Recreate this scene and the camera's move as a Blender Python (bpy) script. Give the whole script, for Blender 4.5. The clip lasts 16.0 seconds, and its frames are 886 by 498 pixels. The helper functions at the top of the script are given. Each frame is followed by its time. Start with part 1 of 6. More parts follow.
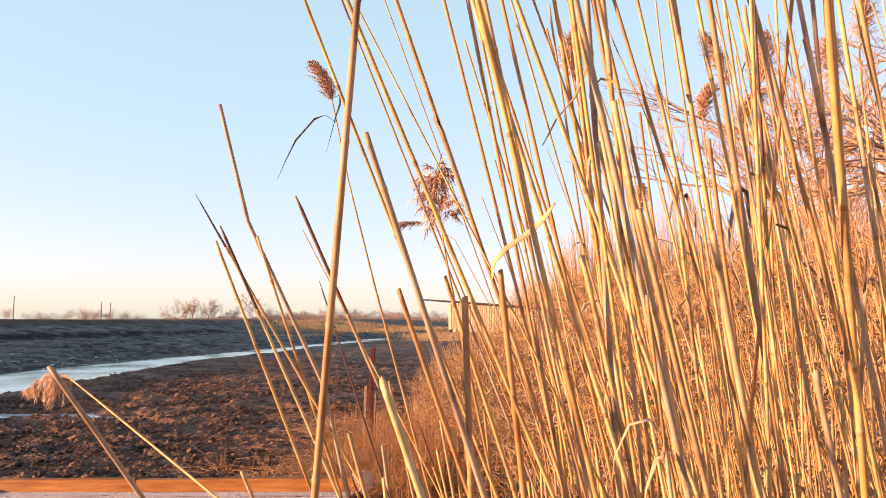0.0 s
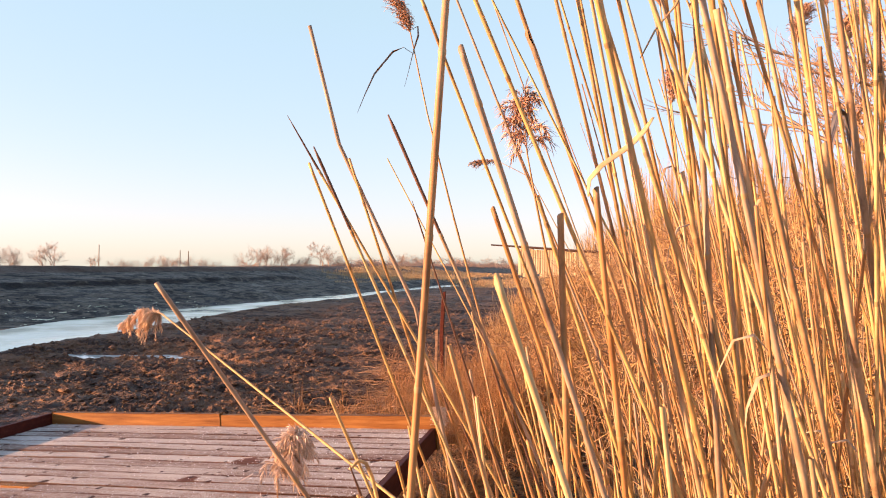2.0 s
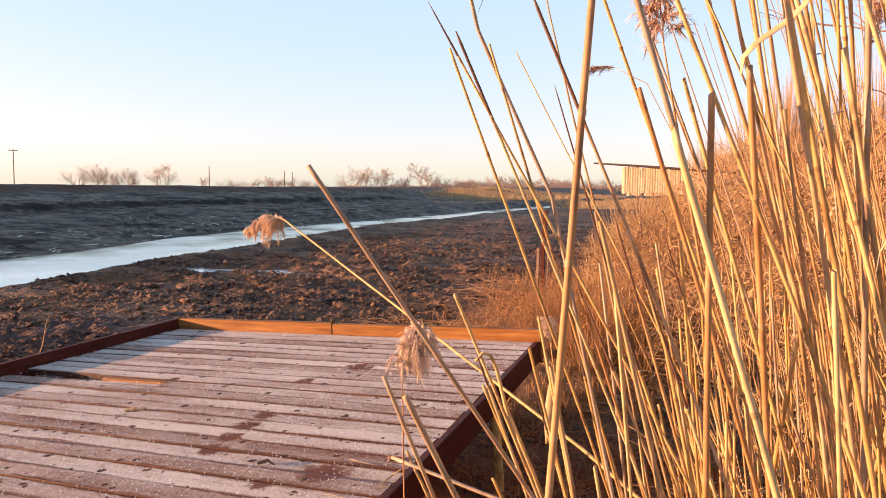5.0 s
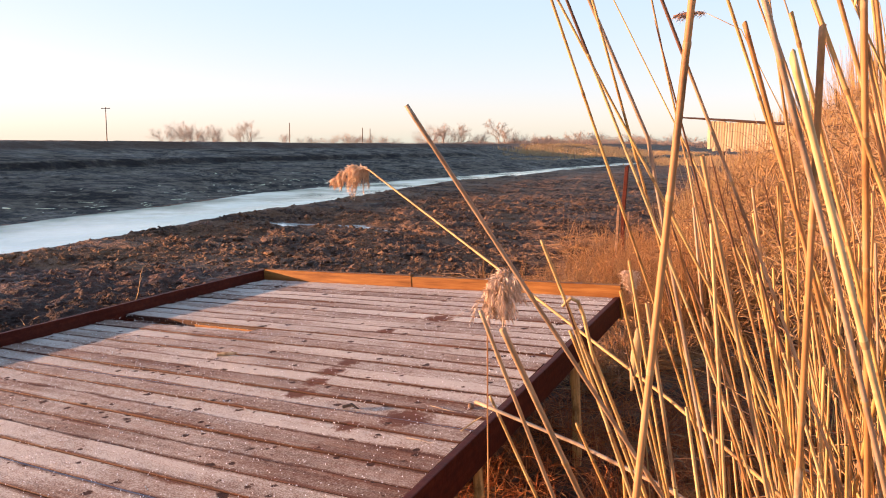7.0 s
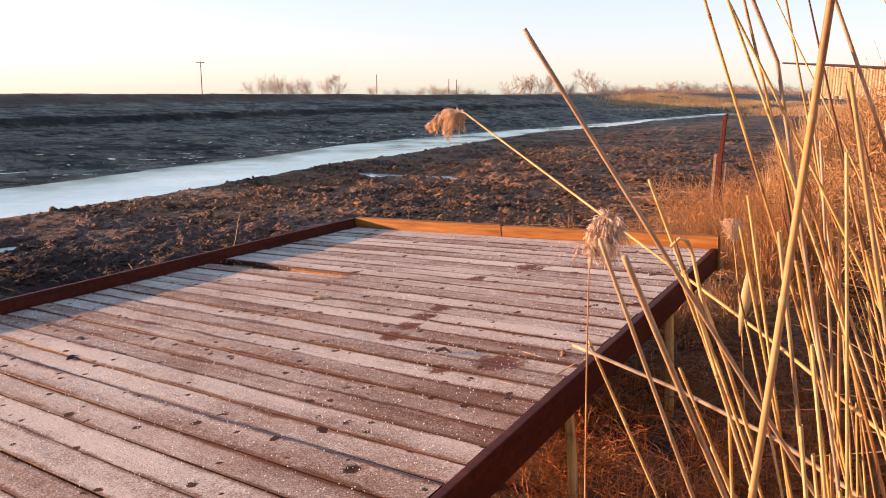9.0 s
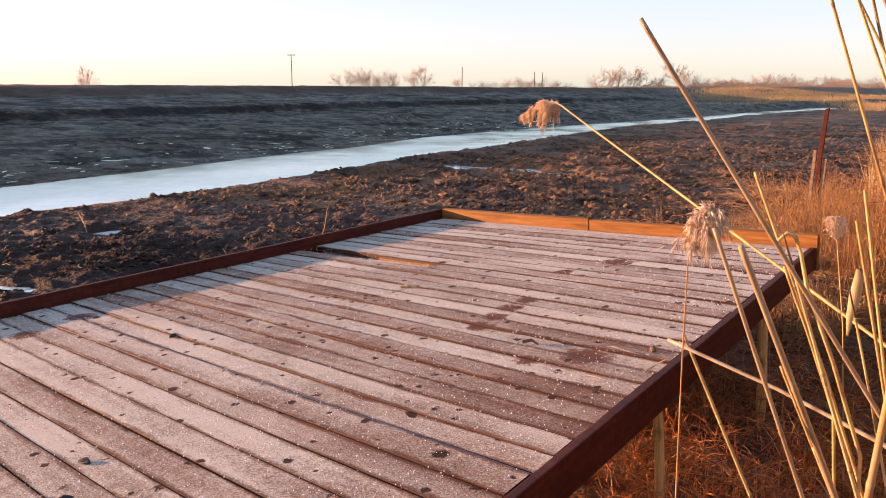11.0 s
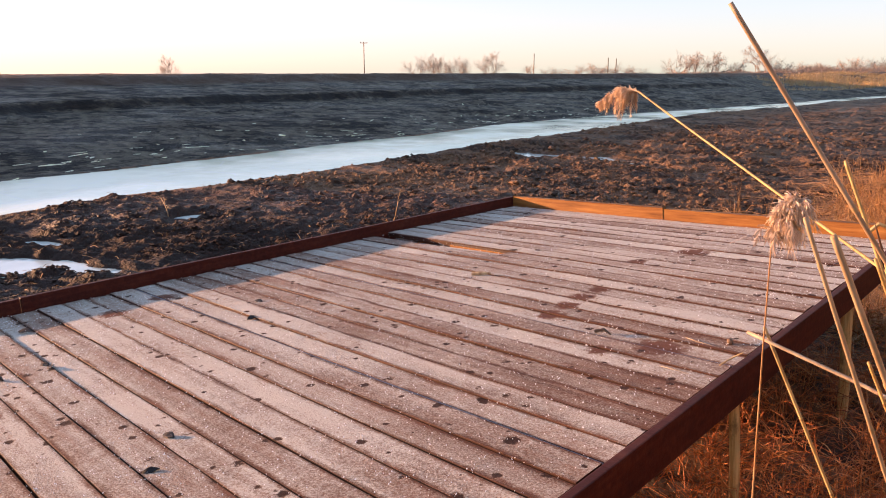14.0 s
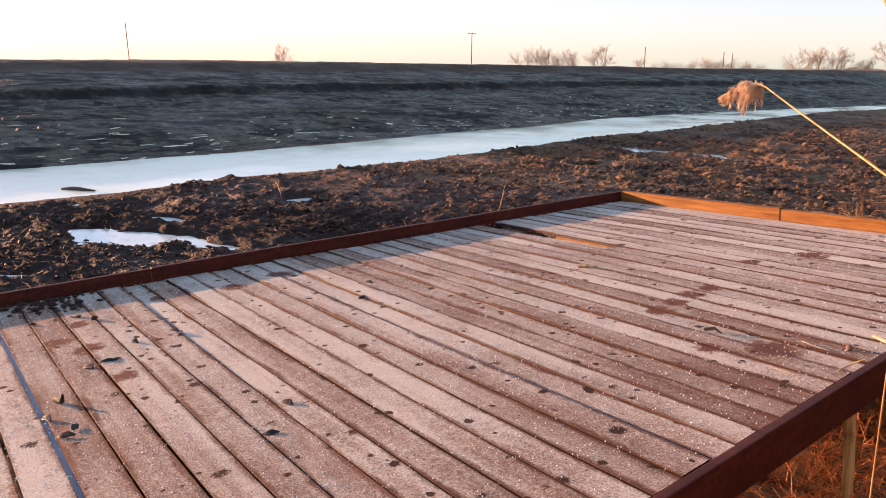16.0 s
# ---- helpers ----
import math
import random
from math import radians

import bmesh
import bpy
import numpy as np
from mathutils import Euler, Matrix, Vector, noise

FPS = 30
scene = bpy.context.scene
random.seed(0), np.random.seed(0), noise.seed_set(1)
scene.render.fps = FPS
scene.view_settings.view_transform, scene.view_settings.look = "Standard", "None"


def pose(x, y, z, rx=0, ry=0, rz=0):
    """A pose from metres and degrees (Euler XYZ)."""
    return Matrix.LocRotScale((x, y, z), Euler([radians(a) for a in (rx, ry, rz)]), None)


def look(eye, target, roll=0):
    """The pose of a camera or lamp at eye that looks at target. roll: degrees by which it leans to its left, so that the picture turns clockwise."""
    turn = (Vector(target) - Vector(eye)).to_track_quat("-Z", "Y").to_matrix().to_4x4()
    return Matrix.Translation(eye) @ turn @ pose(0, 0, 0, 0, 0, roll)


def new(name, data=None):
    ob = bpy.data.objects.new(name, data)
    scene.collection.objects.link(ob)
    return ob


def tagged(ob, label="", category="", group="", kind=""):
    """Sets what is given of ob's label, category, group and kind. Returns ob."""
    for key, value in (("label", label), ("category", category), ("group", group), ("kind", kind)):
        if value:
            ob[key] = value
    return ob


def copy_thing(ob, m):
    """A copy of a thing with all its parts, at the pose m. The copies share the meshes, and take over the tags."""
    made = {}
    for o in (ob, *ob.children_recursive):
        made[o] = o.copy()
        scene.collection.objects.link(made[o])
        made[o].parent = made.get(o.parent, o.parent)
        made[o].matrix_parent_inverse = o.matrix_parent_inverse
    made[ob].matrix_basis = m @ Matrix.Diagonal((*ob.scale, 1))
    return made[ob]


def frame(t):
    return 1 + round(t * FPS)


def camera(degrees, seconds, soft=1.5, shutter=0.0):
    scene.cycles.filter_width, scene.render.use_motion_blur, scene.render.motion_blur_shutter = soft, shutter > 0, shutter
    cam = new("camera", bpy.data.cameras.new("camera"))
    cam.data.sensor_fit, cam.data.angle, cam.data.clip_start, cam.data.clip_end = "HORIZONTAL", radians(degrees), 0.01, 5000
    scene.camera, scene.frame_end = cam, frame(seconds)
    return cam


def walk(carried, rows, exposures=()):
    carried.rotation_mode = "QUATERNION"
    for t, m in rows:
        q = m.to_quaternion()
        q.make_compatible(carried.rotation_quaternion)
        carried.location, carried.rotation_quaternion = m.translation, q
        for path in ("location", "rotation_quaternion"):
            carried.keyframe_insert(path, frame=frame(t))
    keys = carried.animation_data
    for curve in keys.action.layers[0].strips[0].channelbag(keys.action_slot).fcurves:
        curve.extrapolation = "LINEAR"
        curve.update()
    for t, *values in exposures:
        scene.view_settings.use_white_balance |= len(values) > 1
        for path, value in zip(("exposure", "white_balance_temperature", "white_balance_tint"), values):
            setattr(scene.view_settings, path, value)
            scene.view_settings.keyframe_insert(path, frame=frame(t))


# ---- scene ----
# ---------------------------------------------------------------- camera and its walk
cam = camera(59.0, 16.0, soft=1.0)
PATH = [
    (0, 1.226, 0.036, 1.259, 95.116, -0.569, 12.270),
    (0.5, 1.219, 0.039, 1.251, 94.285, -0.710, 14.079),
    (1, 1.209, 0.038, 1.242, 93.080, -1.052, 15.682),
    (1.5, 1.202, 0.036, 1.234, 92.076, -1.038, 16.510),
    (2, 1.195, 0.037, 1.226, 91.214, -0.486, 17.215),
    (2.5, 1.190, 0.035, 1.221, 90.692, -0.153, 17.953),
    (3, 1.183, 0.028, 1.214, 90.128, -0.129, 19.079),
    (3.5, 1.175, 0.021, 1.206, 89.296, -0.225, 20.285),
    (4, 1.165, 0.019, 1.196, 87.723, -0.433, 21.607),
    (6.5, 1.143, -0.016, 1.167, 83.087, -0.585, 28.603),
    (7, 1.140, -0.020, 1.161, 82.191, -0.541, 29.943),
    (7.5, 1.136, -0.031, 1.156, 81.662, -0.424, 30.995),
    (8, 1.116, -0.023, 1.145, 80.804, -0.229, 32.646),
    (8.5, 1.113, -0.032, 1.136, 79.730, -0.053, 34.475),
    (9, 1.108, -0.036, 1.131, 78.702, -0.107, 36.168),
    (9.5, 1.105, -0.041, 1.130, 78.531, -0.277, 37.590),
    (10, 1.102, -0.056, 1.129, 78.487, -0.346, 39.085),
    (12.5, 1.092, -0.088, 1.125, 77.296, 0.051, 46.035),
    (13, 1.092, -0.089, 1.126, 77.060, 0.137, 46.622),
    (13.5, 1.094, -0.090, 1.126, 77.103, 0.123, 46.844),
    (14, 1.093, -0.096, 1.127, 77.242, 0.039, 47.339),
    (14.5, 1.096, -0.106, 1.123, 77.374, -0.111, 48.307),
    (15, 1.099, -0.132, 1.124, 77.057, -0.387, 50.540),
    (15.5, 1.107, -0.151, 1.124, 76.765, -0.490, 52.864),
    (16, 1.109, -0.176, 1.123, 76.579, -0.884, 54.927),
]
walk(cam, [(row[0], pose(*row[1:])) for row in PATH])

# ---------------------------------------------------------------- world and sun
SUN_TO = Vector((-0.88, -0.475, 0.0)).normalized()
SUN_EL = radians(4.6)
sun_dir = Vector((SUN_TO.x * math.cos(SUN_EL), SUN_TO.y * math.cos(SUN_EL), math.sin(SUN_EL)))
world = bpy.data.worlds.new("world")
scene.world = world
world.use_nodes = True
wn = world.node_tree
sky = wn.nodes.new("ShaderNodeTexSky")
sky.sky_type = 'NISHITA'
sky.sun_disc = False
sky.sun_elevation = SUN_EL
sky.sun_rotation = math.atan2(SUN_TO.x, SUN_TO.y)
sky.air_density, sky.dust_density, sky.ozone_density = 0.8, 0.6, 1.0
wn.nodes["Background"].inputs["Strength"].default_value = 0.15
# thin haze: a little even light over the clear sky
haze = wn.nodes.new("ShaderNodeVectorMath")
haze.operation = 'MULTIPLY_ADD'
haze.inputs[1].default_value = (0.48, 0.25, 0.50)
wn.links.new(sky.outputs["Color"], haze.inputs[0])
# the haze thins out towards a deeper blue overhead
up = wn.nodes.new("ShaderNodeTexCoord")
height = wn.nodes.new("ShaderNodeSeparateXYZ")
thin = wn.nodes.new("ShaderNodeMapRange")
thin.interpolation_type = 'SMOOTHSTEP'
thin.inputs["From Min"].default_value, thin.inputs["From Max"].default_value = 0.32, 0.85
veil = wn.nodes.new("ShaderNodeMix")
veil.data_type = 'RGBA'
veil.inputs[6].default_value = (0.83, 1.33, 1.16, 1)
veil.inputs[7].default_value = (0.48, 0.78, 1.12, 1)
wn.links.new(up.outputs["Generated"], height.inputs[0])
wn.links.new(height.outputs["Z"], thin.inputs["Value"])
wn.links.new(thin.outputs["Result"], veil.inputs[0])
wn.links.new(veil.outputs[2], haze.inputs[2])
wn.links.new(haze.outputs[0], wn.nodes["Background"].inputs["Color"])

sun = new("sun", bpy.data.lights.new("sun", 'SUN'))
sun.data.energy = 5.0
sun.data.angle = radians(0.6)
sun.data.color = (1.0, 0.52, 0.27)
sun.matrix_world = look(sun_dir * 50, (0, 0, 0))
scene.view_settings.exposure = 1.7

# ---------------------------------------------------------------- small tools
RNG = np.random.default_rng(7)


def mesh_of(name, verts, faces, mats, smooth=False, slots=None):
    me = bpy.data.meshes.new(name)
    me.from_pydata([tuple(v) for v in verts], [], faces)
    for m in mats:
        me.materials.append(m)
    if slots is not None:
        me.polygons.foreach_set("material_index", slots)
    if smooth:
        me.polygons.foreach_set("use_smooth", [True] * len(me.polygons))
    me.update()
    return me


def part(name, bm, material, parent, label=""):
    me = bpy.data.meshes.new(name)
    bm.to_mesh(me)
    bm.free()
    me.materials.append(material)
    ob = new(name, me)
    ob.parent = parent
    if label:
        tagged(ob, label)
    return ob


def child(name, me, parent, label=""):
    ob = new(name, me)
    ob.parent = parent
    if label:
        tagged(ob, label)
    return ob


def box_bm(x0, x1, y0, y1, z0, z1, bevel=0.004, cuts=0, warp=0.0, seed=0):
    """A bevelled board with cuts along x and a slight warp."""
    bm = bmesh.new()
    bmesh.ops.create_cube(bm, size=1.0)
    for v in bm.verts:
        v.co = Vector(((x0 + x1) / 2 + v.co.x * (x1 - x0), (y0 + y1) / 2 + v.co.y * (y1 - y0), (z0 + z1) / 2 + v.co.z * (z1 - z0)))
    if bevel:
        bmesh.ops.bevel(bm, geom=bm.edges[:], offset=bevel, segments=2, affect='EDGES', profile=0.6)
    if cuts:
        for i in range(1, cuts):
            x = x0 + (x1 - x0) * i / cuts
            bmesh.ops.bisect_plane(bm, geom=bm.verts[:] + bm.edges[:] + bm.faces[:], plane_co=(x, 0, 0), plane_no=(1, 0, 0))
    if warp:
        for v in bm.verts:
            v.co.z += warp * noise.noise((v.co.x * 0.7, seed * 3.1, 0.0))
            v.co.y += warp * 0.8 * noise.noise((v.co.x * 0.5, seed * 5.7, 9.0))
    return bm


def hash01(ix, iy, seed):
    h = (ix.astype(np.int64) * 374761393 + iy.astype(np.int64) * 668265263 + seed * 974634777) & 0x7FFFFFFF
    h = ((h ^ (h >> 13)) * 1274126177) & 0x7FFFFFFF
    return ((h ^ (h >> 16)) & 0xFFFF) / 65535.0


def vnoise(x, y, seed=0):
    x, y = np.asarray(x, float), np.asarray(y, float)
    ix, iy = np.floor(x), np.floor(y)
    fx, fy = x - ix, y - iy
    fx, fy = fx * fx * (3 - 2 * fx), fy * fy * (3 - 2 * fy)
    a, b = hash01(ix, iy, seed), hash01(ix + 1, iy, seed)
    c, d = hash01(ix, iy + 1, seed), hash01(ix + 1, iy + 1, seed)
    return (a * (1 - fx) + b * fx) * (1 - fy) + (c * (1 - fx) + d * fx) * fy - 0.5


def fbm(x, y, octaves=4, seed=0):
    total, amp = 0.0, 1.0
    for i in range(octaves):
        total = total + amp * vnoise(x * 2 ** i, y * 2 ** i, seed + 17 * i)
        amp *= 0.5
    return total


def smooth(a, b, v):
    s = np.clip((v - a) / (b - a), 0, 1)
    return s * s * (3 - 2 * s)


# ---------------------------------------------------------------- materials
class Nodes:
    """A short way to write a node material."""

    def __init__(self, name, rough=0.7, spec=0.3):
        self.mat = bpy.data.materials.new(name)
        self.mat.use_nodes = True
        self.tree = self.mat.node_tree
        self.bsdf = self.tree.nodes["Principled BSDF"]
        self.bsdf.inputs["Roughness"].default_value = rough
        self.bsdf.inputs["Specular IOR Level"].default_value = spec

    def put(self, socket, value):
        if isinstance(value, bpy.types.NodeSocket):
            self.tree.links.new(value, socket)
        else:
            socket.default_value = value

    def coords(self, scale=(1, 1, 1), kind="Object"):
        c = self.tree.nodes.new("ShaderNodeTexCoord")
        m = self.tree.nodes.new("ShaderNodeMapping")
        m.inputs["Scale"].default_value = scale
        self.tree.links.new(c.outputs[kind], m.inputs["Vector"])
        return m.outputs["Vector"]

    def shifted(self, vec, amount):
        """vec moved by a per-object amount, so that pieces differ."""
        i = self.tree.nodes.new("ShaderNodeObjectInfo")
        s = self.tree.nodes.new("ShaderNodeVectorMath")
        s.operation = 'MULTIPLY_ADD'
        comb = self.tree.nodes.new("ShaderNodeCombineXYZ")
        for k in range(3):
            self.tree.links.new(i.outputs["Random"], comb.inputs[k])
        self.tree.links.new(comb.outputs[0], s.inputs[0])
        s.inputs[1].default_value = amount
        self.tree.links.new(vec, s.inputs[2])
        return s.outputs[0]

    def noise(self, vec, scale, detail=4.0, rough=0.6):
        n = self.tree.nodes.new("ShaderNodeTexNoise")
        n.inputs["Scale"].default_value, n.inputs["Detail"].default_value, n.inputs["Roughness"].default_value = scale, detail, rough
        self.tree.links.new(vec, n.inputs["Vector"])
        return n.outputs["Fac"]

    def cells(self, vec, scale, feature='F1'):
        n = self.tree.nodes.new("ShaderNodeTexVoronoi")
        n.feature = feature
        n.inputs["Scale"].default_value = scale
        self.tree.links.new(vec, n.inputs["Vector"])
        return n.outputs["Distance"]

    def ramp(self, fac, *stops):
        r = self.tree.nodes.new("ShaderNodeValToRGB")
        while len(r.color_ramp.elements) < len(stops):
            r.color_ramp.elements.new(0.5)
        for e, (p, c) in zip(r.color_ramp.elements, stops):
            e.position = p
            e.color = (*c, 1) if isinstance(c, tuple) else (c, c, c, 1)
        self.tree.links.new(fac, r.inputs["Fac"])
        return r.outputs["Color"]

    def mix(self, fac, a, b, blend='MIX'):
        m = self.tree.nodes.new("ShaderNodeMix")
        m.data_type, m.blend_type = 'RGBA', blend
        self.put(m.inputs[0], fac)
        self.put(m.inputs[6], (*a, 1) if isinstance(a, tuple) else a)
        self.put(m.inputs[7], (*b, 1) if isinstance(b, tuple) else b)
        return m.outputs[2]

    def math(self, op, a, b=0.0):
        m = self.tree.nodes.new("ShaderNodeMath")
        m.operation = op
        self.put(m.inputs[0], a)
        self.put(m.inputs[1], b)
        return m.outputs[0]

    def random(self, island=False):
        if island:
            return self.tree.nodes.new("ShaderNodeNewGeometry").outputs["Random Per Island"]
        return self.tree.nodes.new("ShaderNodeObjectInfo").outputs["Random"]

    def bump(self, height, strength, distance=0.01):
        b = self.tree.nodes.new("ShaderNodeBump")
        b.inputs["Strength"].default_value, b.inputs["Distance"].default_value = strength, distance
        self.tree.links.new(height, b.inputs["Height"])
        self.tree.links.new(b.outputs["Normal"], self.bsdf.inputs["Normal"])

    def done(self, color, rough=None):
        self.put(self.bsdf.inputs["Base Color"], (*color, 1) if isinstance(color, tuple) else color)
        if rough is not None:
            self.put(self.bsdf.inputs["Roughness"], rough)
        return self.mat


def mud_material(name, tone, damp):
    n = Nodes(name, 0.8, 0.25)
    v = n.coords()
    big = n.noise(v, 0.45, 4)
    mid = n.noise(v, 3.5, 6, 0.65)
    fine = n.noise(v, 38, 5, 0.7)
    wet = n.ramp(big, (0.38, 0.0), (0.62, 1.0))
    c = n.ramp(mid, (0.3, tuple(0.22 * k for k in tone)), (0.55, tone), (0.78, tuple(2.0 * k for k in tone)))
    c = n.mix(n.math('MULTIPLY', wet, 0.5), c, damp)
    if name == "mud":
        # soaked ground round the frozen puddles
        reach = n.tree.nodes.new("ShaderNodeVectorMath")
        reach.operation = 'DISTANCE'
        n.tree.links.new(n.coords((1, 1, 0)), reach.inputs[0])
        reach.inputs[1].default_value = (-6.6, 1.3, 0)
        soak = n.ramp(n.math('ADD', n.math('DIVIDE', reach.outputs["Value"], 6.0), n.math('MULTIPLY', n.math('SUBTRACT', mid, 0.5), 0.8)), (0.5, 0.78), (1.25, 0.0))
        c = n.mix(soak, c, (0.022, 0.012, 0.009))
        # dark streaks painted along the flat as the dark recesses of furrows
        furrow_dark = n.ramp(n.noise(n.coords((0.8, 2.6, 1)), 1.0, 7, 0.72), (0.48, 0.0), (0.56, 0.85))
        # paler, warmer tan painted in further along, where the grazing sun is weak
        tan_lift = n.ramp(n.math('ADD', n.math('DIVIDE', reach.outputs["Value"], 6.0), n.math('MULTIPLY', n.math('SUBTRACT', big, 0.5), 0.9)), (0.95, 0.0), (1.7, 0.62))
        c = n.mix(tan_lift, c, n.ramp(fine, (0.3, (0.18, 0.100, 0.055)), (0.7, (0.35, 0.205, 0.110))))
        c = n.mix(n.math('MULTIPLY', furrow_dark, n.math('MULTIPLY', tan_lift, 1.5)), c, (0.030, 0.017, 0.012))
    straw = n.ramp(n.noise(n.coords((14, 60, 30)), 1.0, 3), (0.64, 0.0), (0.72, 1.0))
    c = n.mix(n.math('MULTIPLY', straw, 0.3), c, (0.20, 0.13, 0.07))
    frost = n.ramp(fine, (0.62, 0.0), (0.78, 1.0))
    c = n.mix(n.math('MULTIPLY', frost, 0.22), c, (0.26, 0.21, 0.19))
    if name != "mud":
        # steep faces coloured darker by slope, deepening the shade on the scarp
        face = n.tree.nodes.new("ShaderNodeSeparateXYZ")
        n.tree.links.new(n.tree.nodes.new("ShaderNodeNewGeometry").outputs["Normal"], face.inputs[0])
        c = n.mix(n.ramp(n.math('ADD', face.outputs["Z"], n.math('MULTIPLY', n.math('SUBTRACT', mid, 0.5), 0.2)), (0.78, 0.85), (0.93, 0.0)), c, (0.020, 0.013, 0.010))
        # near-black streaks painted over the bank for its dark ledges
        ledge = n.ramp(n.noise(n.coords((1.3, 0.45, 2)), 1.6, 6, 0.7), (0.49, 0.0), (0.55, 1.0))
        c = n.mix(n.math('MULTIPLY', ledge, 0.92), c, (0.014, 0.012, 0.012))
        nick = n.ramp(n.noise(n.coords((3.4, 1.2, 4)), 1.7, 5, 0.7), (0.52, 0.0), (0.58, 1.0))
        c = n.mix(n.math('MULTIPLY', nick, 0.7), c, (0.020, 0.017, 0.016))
    # dry turf on the top of the far dyke
    geo = n.tree.nodes.new("ShaderNodeNewGeometry")
    sep = n.tree.nodes.new("ShaderNodeSeparateXYZ")
    n.tree.links.new(geo.outputs["Position"], sep.inputs[0])
    turf = n.ramp(n.math('ADD', sep.outputs["Z"], n.math('MULTIPLY', mid, 0.3)), (0.78, 0.0), (0.88, 1.0))
    c = n.mix(n.math('MULTIPLY', turf, 0.8), c, n.ramp(fine, (0.35, (0.060, 0.034, 0.022)), (0.65, (0.13, 0.074, 0.045))))
    h = n.math('ADD', n.math('MULTIPLY', mid, 1.0), n.math('MULTIPLY', fine, 0.5))
    crumb = n.math('ADD', n.cells(v, 13), n.math('MULTIPLY', n.cells(v, 34), 0.5))
    h = n.math('SUBTRACT', h, n.math('MULTIPLY', crumb, 0.55))
    h = n.math('ADD', h, n.math('MULTIPLY', n.noise(n.coords((0.8, 2.4, 1)), 1.4, 6, 0.7), 1.6))
    n.bump(h, 1.0, 0.07)
    return n.done(c, n.ramp(big, (0.35, 0.55), (0.65, 0.92)))


def ice_material(name="ice", low=(0.74, 0.80, 0.54), mid=(0.90, 0.93, 0.66), high=(0.94, 0.96, 0.72)):
    n = Nodes(name, 0.3, 0.6)
    v = n.coords()
    sheet = n.noise(v, 0.35, 5, 0.6)
    cracks = n.ramp(n.cells(v, 0.8, 'DISTANCE_TO_EDGE'), (0.0, 1.0), (0.02, 0.0))
    c = n.ramp(sheet, (0.35, low), (0.5, mid), (0.65, high))
    c = n.mix(n.math('MULTIPLY', cracks, 0.35), c, (0.85, 0.87, 0.88))
    n.bump(n.noise(v, 6, 4), 0.08, 0.02)
    return n.done(c, n.ramp(sheet, (0.4, 0.06), (0.6, 0.22)))


STAINS = ((-0.48, 2.53, 0.21), (-0.65, 2.36, 0.10), (-1.12, 2.62, 0.13), (-1.15, 2.78, 0.13), (-1.18, 2.94, 0.13), (-1.20, 3.10, 0.11), (-1.25, 4.10, 0.18), (-1.38, 3.72, 0.12), (-3.1, 1.62, 0.16), (-3.0, 1.30, 0.15), (-2.84, 0.45, 0.13), (-2.40, 0.42, 0.15), (-1.92, 0.46, 0.12), (-2.60, 0.33, 0.13))


